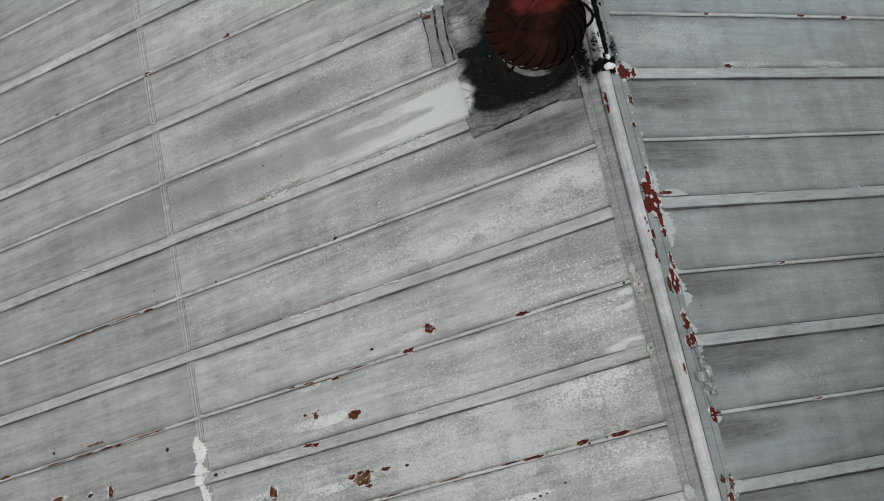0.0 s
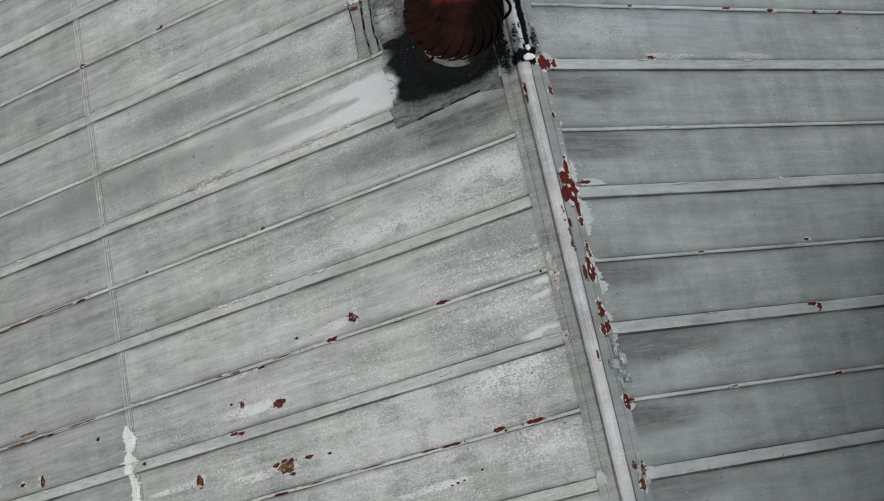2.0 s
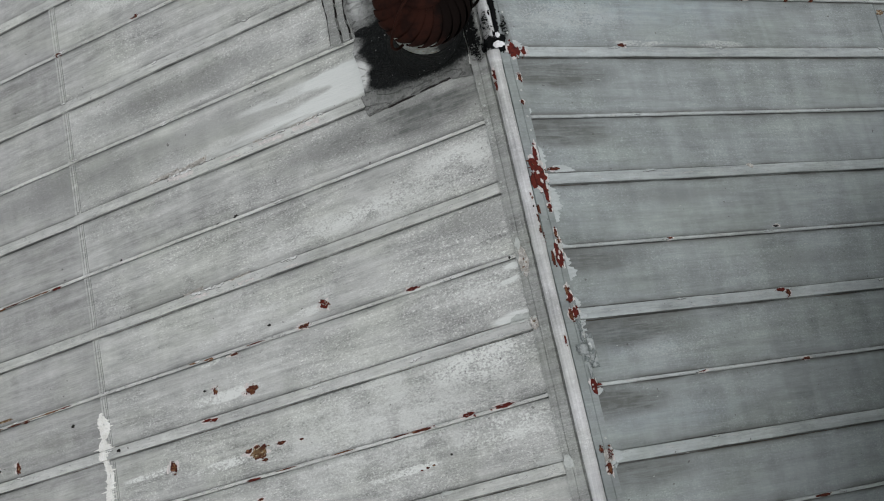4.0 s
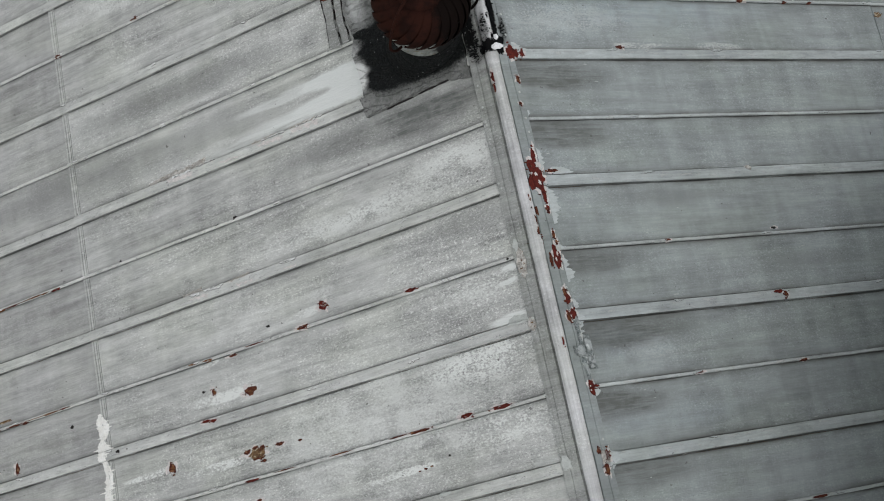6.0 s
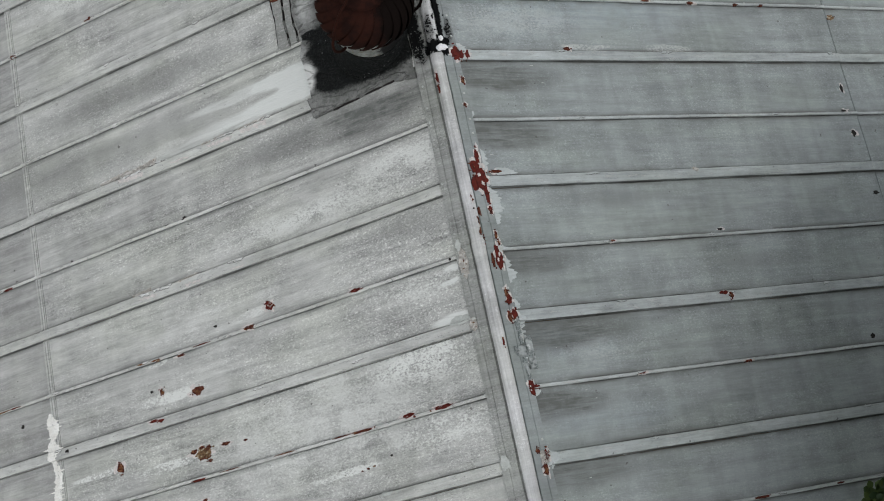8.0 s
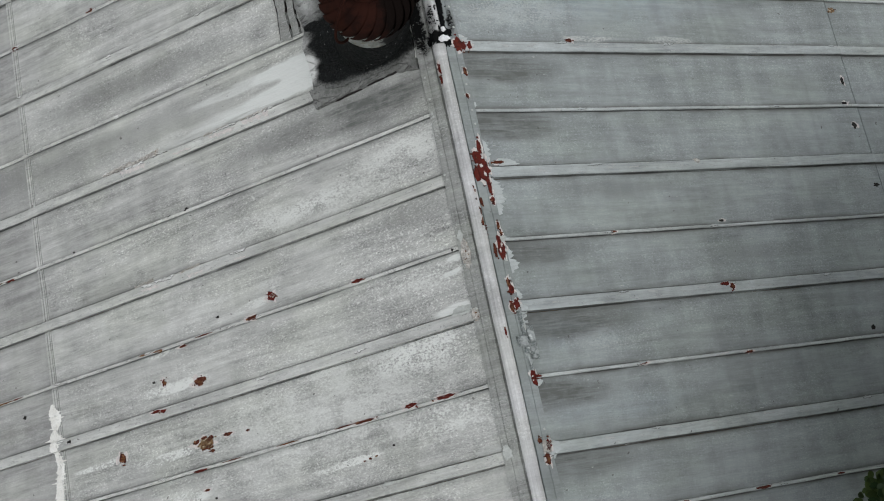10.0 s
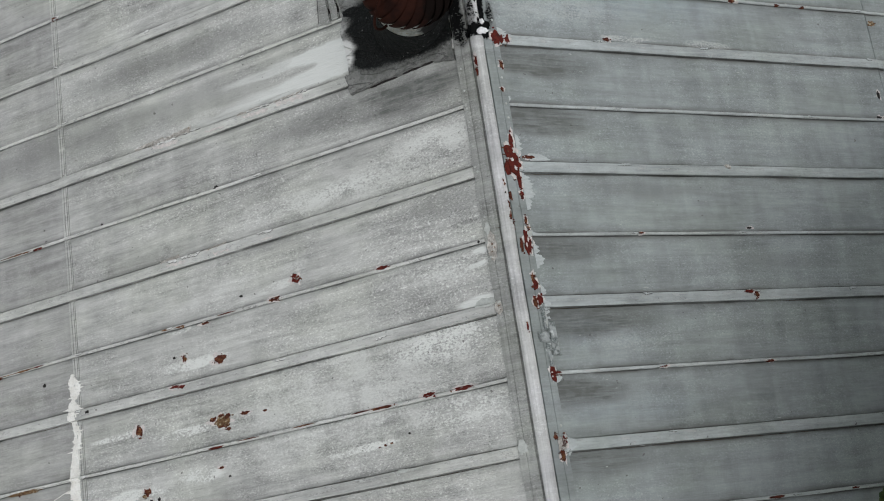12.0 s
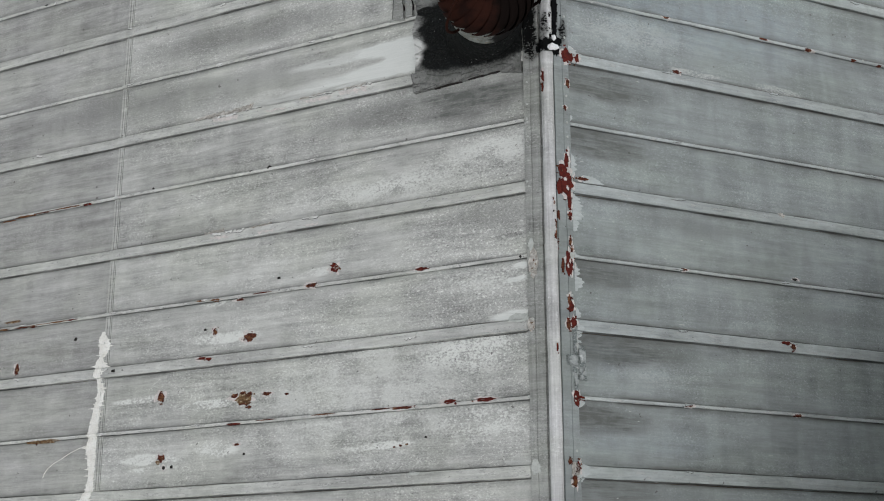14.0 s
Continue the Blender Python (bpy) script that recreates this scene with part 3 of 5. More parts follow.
# ---------------------------------------------------------------- ridge cap
def ridge_cap(y0, y1, k):
    """A length of ridge capping: two flat wings with hemmed edges and a rolled top."""
    def wing(side):
        return [(side, 0.107, 0.001), (side, 0.106, 0.0085), (side, 0.098, 0.0095), (side, 0.0755, 0.0095), (side, 0.0747, 0.0066), (side, 0.0727, 0.0062), (side, 0.0715, 0.0085),
                (side, 0.0335, 0.0085), (side, 0.0315, -0.001), (side, 0.0250, -0.001)]
    ys = np.linspace(y0, y1, max(3, int((y1 - y0) / 0.02)))
    kids = []
    for side in (WEST, EAST):
        pr = wing(side)
        verts, faces = [], []
        for y in ys:
            for s, v, n in pr:
                vv = v + 0.0020 * noise.noise((y * 4, side * 3.0, k)) + 0.0020 * noise.noise((y * 17, v * 20, k))
                verts.append(on_roof(s, vv, y, n + 0.0016 * noise.noise((y * 12, v * 30, 5.0 + side))))
        m = len(pr)
        for i in range(len(ys) - 1):
            for j in range(m - 1):
                q = (i * m + j, i * m + j + 1, (i + 1) * m + j + 1, (i + 1) * m + j)
                faces.append(q if side == EAST else q[::-1])
        me = mesh_of("wing", verts, faces)
        smooth(me)
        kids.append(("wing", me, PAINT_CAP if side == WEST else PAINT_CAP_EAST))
    verts, faces = [], []
    a = 15
    for y in ys:
        r = 0.0262 + 0.0008 * noise.noise((y * 7, 1.0, k)) + 0.003 * max(0.0, 1 - (y1 - y) / 0.10)
        for i in range(a):
            t = math.pi * (-0.12 + 1.24 * i / (a - 1))
            w = 0.0014 * noise.noise((y * 3, 7.0, k))
            verts.append(Vector((r * math.cos(t) + w + 0.002, y, RIDGE + 0.001 + r * 0.9 * math.sin(t))))
    for i in range(len(ys) - 1):
        for j in range(a - 1):
            faces.append((i * a + j, (i + 1) * a + j, (i + 1) * a + j + 1, i * a + j + 1)[::-1])
    faces.append(list(range(a)))
    faces.append(list(range((len(ys) - 1) * a, len(ys) * a))[::-1])
    me = mesh_of("roll", verts, faces)
    smooth(me)
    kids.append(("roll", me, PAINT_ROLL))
    thing = tagged(new("ridge_cap"), "painted metal ridge capping with a rolled top", "ridge cap", "ridge capping", "structure")
    for nm, me, mat in kids:
        put(nm, me, mat, thing)


joints = [Y0, -3.9, -2.15, -0.27, 0.60, 2.4, 4.2, Y1]
for k, (a, b) in enumerate(zip(joints, joints[1:])):
    ridge_cap(a, b - 0.001, float(k))

# ---------------------------------------------------------------- vent
AX, AY = -0.262, 0.79           # axis of the turbine vent


def lathe(profile, segs=40, close=False):
    bm = bmesh.new()
    rings = [[bm.verts.new((r * math.cos(2 * math.pi * i / segs), r * math.sin(2 * math.pi * i / segs), z)) for i in range(segs)] for r, z in profile]
    for a, b in zip(rings, rings[1:]):
        for i in range(segs):
            bm.faces.new((a[i], a[(i + 1) % segs], b[(i + 1) % segs], b[i]))
    if close:
        bm.faces.new(rings[-1])
    bmesh.ops.recalc_face_normals(bm, faces=bm.faces)
    return bm


def tube(points, r, segs=8):
    bm = bmesh.new()
    rings = []
    for i, p in enumerate(points):
        d = (points[min(i + 1, len(points) - 1)] - points[max(i - 1, 0)]).normalized()
        u = d.orthogonal().normalized() if not rings else (u - d * u.dot(d)).normalized()
        w = d.cross(u)
        rings.append([bm.verts.new(p + r * (math.cos(2 * math.pi * k / segs) * u + math.sin(2 * math.pi * k / segs) * w)) for k in range(segs)])
    for a, b in zip(rings, rings[1:]):
        for k in range(segs):
            bm.faces.new((a[k], a[(k + 1) % segs], b[(k + 1) % segs], b[k]))
    bm.faces.new(rings[0][::-1]), bm.faces.new(rings[-1])
    bmesh.ops.recalc_face_normals(bm, faces=bm.faces)
    return bm


HEAD_LO, HEAD_HI = 0.164, 0.402   # bottom and top of the head, above the ridge line


def head_radius(u):
    """Radius of the blades' outline from the bottom ring (0) to the top plate (1)."""
    return 0.150 + 0.066 * math.sin(math.pi * min(1.0, u * 0.72 + 0.12)) - 0.112 * u ** 2.6


def turbine_vent():
    vent = new("turbine_vent")
    vent.matrix_basis = pose(AX, AY, RIDGE)
    tagged(vent, "dark red oxide painted turbine roof vent on a tarred flashing", "roof vent")
    part("collar", lathe([(0.186, -0.24), (0.172, -0.10), (0.163, 0.01), (0.160, 0.034), (0.156, 0.035)]), FLASHING, vent, "tarred sheet metal collar")
    part("throat", lathe([(0.157, 0.0), (0.155, 0.10), (0.160, 0.106), (0.160, 0.13), (0.152, 0.134), (0.14, 0.134), (0.14, 0.05)]), GALV, vent, "stained dull galvanised throat")
    part("bottom_ring", lathe([(0.156, HEAD_LO - 0.004), (0.170, HEAD_LO), (0.172, HEAD_LO + 0.010), (0.160, HEAD_LO + 0.012), (0.156, HEAD_LO - 0.004)]), OXIDE, vent)
    top = [(0.112, HEAD_HI - 0.020), (0.106, HEAD_HI - 0.008), (0.09, HEAD_HI + 0.001), (0.06, HEAD_HI + 0.012), (0.022, HEAD_HI + 0.016), (0.020, HEAD_HI + 0.024), (0.0005, HEAD_HI + 0.026)]
    part("top_plate", lathe(top), OXIDE, vent, "domed red oxide top plate")
    # added black shell, the hollow head's shade put into its colour
    part("shade_shell", lathe([(0.12, HEAD_LO + 0.01), (0.135, (HEAD_LO + HEAD_HI) / 2), (0.09, HEAD_HI - 0.03)], 24), HOLE, vent, "black shell for the shade behind the blades")
    count, rows, cols = 23, 14, 5
    verts, faces = [], []
    for i in range(rows + 1):
        u = i / rows
        for j in range(cols + 1):
            w = j / cols
            foot = HEAD_LO - 0.006 + 0.010 * w      # slanted lower ends
            z = foot + (HEAD_HI - 0.018 - foot) * u
            ang = 2 * math.pi / count * (1.5 * w - 0.25) + 0.72 * u ** 1.6 - 0.2
            lift = 0.012 * math.sin(math.pi * (w + 0.32) / 1.2) - 0.009 * w
            lift *= math.sin(math.pi * min(1, 0.12 + 0.88 * u)) ** 0.6
            r = head_radius(u) + lift
            verts.append((r * math.cos(ang), r * math.sin(ang), z))
    for i in range(rows):
        for j in range(cols):
            faces.append((i * (cols + 1) + j, i * (cols + 1) + j + 1, (i + 1) * (cols + 1) + j + 1, (i + 1) * (cols + 1) + j))
    bm = bmesh.new()
    vv = [bm.verts.new(v) for v in verts]
    for f in faces:
        bm.faces.new([vv[i] for i in f])
    bmesh.ops.recalc_face_normals(bm, faces=bm.faces)
    bmesh.ops.solidify(bm, geom=bm.faces[:], thickness=0.0018)
    first = part("blade", bm, OXIDE, vent)
    for k in range(1, count):
        ob = new("blade", first.data)
        ob.matrix_basis = pose(0, 0, 0, 0, 0, 360 * k / count)
        ob.parent = vent
    for az in (226, 353, 110):
        c, s = math.cos(radians(az)), math.sin(radians(az))
        prof = [(0.0, HEAD_HI + 0.034), (0.10, HEAD_HI + 0.026), (0.165, HEAD_HI - 0.004), (0.212, HEAD_HI - 0.07), (0.238, HEAD_HI - 0.15), (0.232, HEAD_LO + 0.02), (0.20, HEAD_LO - 0.04), (0.168, HEAD_LO - 0.06)]
        pts = []
        for i in range(len(prof) - 1):
            for q in range(4):
                p0, p1, p2, p3 = (Vector(prof[max(0, min(len(prof) - 1, i + d))]) for d in (-1, 0, 1, 2))
                t = q / 4
                p = 0.5 * ((2 * p1) + (p2 - p0) * t + (2 * p0 - 5 * p1 + 4 * p2 - p3) * t * t + (3 * p1 - p0 - 3 * p2 + p3) * t ** 3)
                pts.append(Vector((p.x * c, p.x * s, p.y)))
        pts.append(Vector((prof[-1][0] * c, prof[-1][0] * s, prof[-1][1])))
        part("brace", tube(pts, 0.0065), OXIDE, vent, "red oxide painted brace rod")
    part("hub_bolt", lathe([(0.012, HEAD_HI + 0.02), (0.012, HEAD_HI + 0.042), (0.006, HEAD_HI + 0.046), (0.0005, HEAD_HI + 0.047)], 12), OXIDE, vent)
    return vent


turbine_vent()


def ragged_sheet(name, side, corners, material, n=0.006, thick=0.005, rough=0.006, step=0.02, parent=None, label="", seed=0.0):
    """A thin sheet laid on the roof, its outline running ragged between the corners (v, y)."""
    ring = []
    for (v0, y0), (v1, y1) in zip(corners, corners[1:] + corners[:1]):
        k = max(2, int(math.hypot(v1 - v0, y1 - y0) / step))
        for i in range(k):
            t = i / k
            v, y = v0 + (v1 - v0) * t, y0 + (y1 - y0) * t
            ring.append((v + rough * noise.noise((v * 30, y * 30, seed)), y + rough * noise.noise((v * 30, y * 30, seed + 9))))
    bm = bmesh.new()
    lo = [bm.verts.new(on_roof(side, v, y, n - 0.016)) for v, y in ring]
    hi = [bm.verts.new(on_roof(side, v, y, n + thick + 0.002 * noise.noise((v * 9, y * 9, seed)))) for v, y in ring]
    for i in range(len(ring)):
        j = (i + 1) % len(ring)
        bm.faces.new((lo[i], lo[j], hi[j], hi[i]))
    f = bm.faces.new(hi)
    bmesh.ops.triangulate(bm, faces=[f])
    bmesh.ops.recalc_face_normals(bm, faces=bm.faces)
    return part(name, bm, material, parent, label)


flashing = tagged(new("vent_flashing"), "grey patched vent flashing blackened with roof tar", "flashing")
ragged_sheet("flashing_plate", WEST, [(0.115, 0.60), (0.36, 0.62), (0.64, 0.62), (0.64, 0.72), (0.655, 0.86), (0.63, 0.93), (0.66, 1.06), (0.64, 1.24), (0.115, 1.26)], FLASHING, n=0.0125, seed=2.0, parent=flashing)
ragged_sheet("flashing_patch", WEST, [(0.20, 0.562), (0.42, 0.548), (0.648, 0.534), (0.66, 0.628), (0.40, 0.66), (0.20, 0.65)], FLASHING, n=0.016, seed=7.0, parent=flashing, label="grey patch with a cracked lower edge")
ragged_sheet("flashing_patch", WEST, [(0.112, 0.53), (0.215, 0.555), (0.225, 0.70), (0.112, 0.72)], FLASHING, n=0.0145, seed=8.0, parent=flashing)
ragged_sheet("flashing_strip", WEST, [(0.70, 0.915), (0.765, 0.925), (0.755, 1.07), (0.765, 1.22), (0.70, 1.215), (0.712, 1.05)], PAINT_STRIP, n=0.0122, seed=5.0, rough=0.004, thick=0.003, parent=flashing)
ragged_sheet("flashing_strip", WEST, [(0.655, 0.93), (0.69, 0.925), (0.70, 1.07), (0.69, 1.22), (0.66, 1.215), (0.665, 1.05)], PAINT_STRIP, n=0.0112, seed=6.0, rough=0.004, thick=0.003, parent=flashing)
# black strip stands in for the shade under the patch's lower edge
ragged_sheet("edge_shade_strip", WEST, [(0.20, 0.559), (0.33, 0.552), (0.45, 0.5435), (0.545, 0.538), (0.545, 0.543), (0.42, 0.552), (0.20, 0.566)], HOLE, n=0.008, thick=0.004, rough=0.004, seed=15.0, parent=flashing, label="black strip for the shade under the lifted patch edge")


def crumpled(name, side, quad, material, parent, seed, lift=0.004, amp=0.004, ragged=0.004, label=""):
    """A wrinkled skin between four corners (v, y), draped on the roof with torn edges."""
    (v0, y0), (v1, y1), (v2, y2), (v3, y3) = quad
    k = max(5, int(math.hypot(v1 - v0, y1 - y0) / 0.004))
    n = max(5, int(math.hypot(v3 - v0, y3 - y0) / 0.004))
    bm = bmesh.new()
    rows = []
    for i in range(k + 1):
        row = []
        for j in range(n + 1):
            a, b = i / k, j / n
            v = (v0 * (1 - a) + v1 * a) * (1 - b) + (v3 * (1 - a) + v2 * a) * b
            y = (y0 * (1 - a) + y1 * a) * (1 - b) + (y3 * (1 - a) + y2 * a) * b
            edge = i in (0, k) or j in (0, n)
            pull = ragged * (1.0 if edge else 0.6)
            v += pull * noise.noise((v * 55, y * 55, seed)) + 0.6 * pull * noise.noise((v * 160, y * 160, seed + 2))
            y += pull * noise.noise((v * 55, y * 55, seed + 5)) + 0.6 * pull * noise.noise((v * 160, y * 160, seed + 7))
            h = lift + amp * (1 - 2.4 * abs(noise.noise((v * 42, y * 30, seed + 9)))) + 0.5 * amp * noise.noise((v * 130, y * 110, seed + 4))
            row.append(bm.verts.new(on_roof(side, abs(v), y, relief(side, abs(v), y) + (-0.002 if edge else max(0.0008, h)))))
        rows.append(row)
    for p, q in zip(rows, rows[1:]):
        for j in range(n):
            bm.faces.new((p[j], p[j + 1], q[j + 1], q[j]))
    bmesh.ops.recalc_face_normals(bm, faces=bm.faces)
    return part(name, bm, material, parent, label)


for k, (line, width) in enumerate((([(0.702, 0.925), (0.712, 1.06), (0.700, 1.205)], 0.0016), ([(0.764, 0.935), (0.757, 1.07), (0.764, 1.21)], 0.0012), ([(0.655, 0.93), (0.664, 1.05), (0.658, 1.15)], 0.0010))):
    ragged_sheet("crack", WEST, line + [(v + width, y) for v, y in line[::-1]], HOLE, n=0.0145, thick=0.003, rough=0.005, step=0.012, parent=flashing, label="black crack along the patched flashing", seed=31.0 + k)
tape = tagged(new("repair_tape"), "crumpled grey repair tape over the ridge capping edge", "repair patch")
crumpled("tape", EAST, [(0.114, -0.686), (0.110, -0.838), (0.155, -0.836), (0.150, -0.690)], TAPE, tape, 11.0, 0.0035, 0.003)
crumpled("tape_end", EAST, [(0.083, -0.628), (0.084, -0.735), (0.108, -0.732), (0.106, -0.624)], TAPE, tape, 12.0, 0.005, 0.005, 0.006)
crumpled("tape_bubble", EAST, [(0.052, -0.735), (0.060, -0.775), (0.106, -0.785), (0.108, -0.728)], TAPE, tape, 13.0, 0.009, 0.004, 0.007)
crumpled("tape_tail", EAST, [(0.078, -0.780), (0.088, -0.885), (0.103, -0.880), (0.110, -0.785)], TAPE, tape, 14.0, 0.005, 0.005, 0.006)
for k, (y, va, vb, w) in enumerate(((0.598, 1.64, 1.78, 0.030), (0.596, 1.10, 1.24, 0.026), (0.600, 0.90, 1.04, 0.028), (0.594, 1.36, 1.46, 0.016), (-0.012, 1.66, 1.76, 0.022), (-0.014, 1.40, 1.48, 0.014), (-0.02, 1.16, 1.22, 0.012))):
    crumpled("lifted_paint", WEST, [(va, y), (vb, y + 0.004), (vb + 0.015, y + w), (va - 0.012, y + w * 0.8)], HALO, roofs[WEST], 60.0 + k * 2.7, 0.0012, 0.0016, 0.012)
peels = [(WEST, 0.640, 1.56, 1.74, 0.030), (WEST, 0.642, 1.73, 1.90, 0.022), (WEST, 0.030, 1.70, 1.80, 0.016), (WEST, 0.026, 1.42, 1.53, 0.011), (WEST, 0.637, 0.92, 1.06, 0.012), (WEST, 0.634, 1.14, 1.27, 0.014)]
for k, (side, y, va, vb, w) in enumerate(peels):
    crumpled("peeling_paint", side, [(va, y - 0.006), (vb, y - 0.008), (vb + 0.01, y + w * 0.4), (va - 0.01, y + w)], PEEL, roofs[side], 20.0 + k * 3.1, 0.003, 0.0035, 0.007)

# ---------------------------------------------------------------- rust, flaking and repairs
def scab(name, side, y, v, ry, rv, material, parent, seed, thick=0.0016, ragged=0.35, lift=0.0, turn=0.0, label=""):
    """An irregular thin scab draped over the roof's relief."""
    segs, rings = 56, 3
    bm = bmesh.new()
    centre = bm.verts.new(on_roof(side, v, y, relief(side, v, y) + thick + lift))
    loops = []
    ct, st = math.cos(turn), math.sin(turn)
    for k in range(1, rings + 2):
        f = min(1.0, k / rings)
        loop = []
        for i in range(segs):
            a = 2 * math.pi * i / segs
            e = 1 + ragged * (noise.noise((math.cos(a) * 1.6, math.sin(a) * 1.6, seed * 3.7)) * 1.2 + 0.55 * noise.noise((math.cos(a) * 3.2, math.sin(a) * 3.2, seed * 1.3 + 40)) + 0.30 * noise.noise((math.cos(a) * 7, math.sin(a) * 7, seed + 80)) + 0.30 * noise.noise((math.cos(a) * 15, math.sin(a) * 15, seed + 60)))
            p, q = rv * e * f * math.cos(a), ry * e * f * math.sin(a)
            vv, yy = abs(v + p * ct - q * st), y + p * st + q * ct
            n = relief(side, vv, yy) + (thick + lift if k <= rings else -0.002)
            loop.append(bm.verts.new(on_roof(side, vv, yy, n)))
        loops.append(loop)
    for i in range(segs):
        bm.faces.new((centre, loops[0][i], loops[0][(i + 1) % segs]))
    for a, b in zip(loops, loops[1:]):
        for i in range(segs):
            bm.faces.new((a[i], b[i], b[(i + 1) % segs], a[(i + 1) % segs]))
    bmesh.ops.recalc_face_normals(bm, faces=bm.faces)
    return part(name, bm, material, parent, label)


MATS = {"r": RUST_RED, "d": RUST_DARK, "o": RUST_ORANGE, "l": RUST_OLIVE, "k": HOLE, "p": BARE, "c": PEEL, "w": SEALANT}
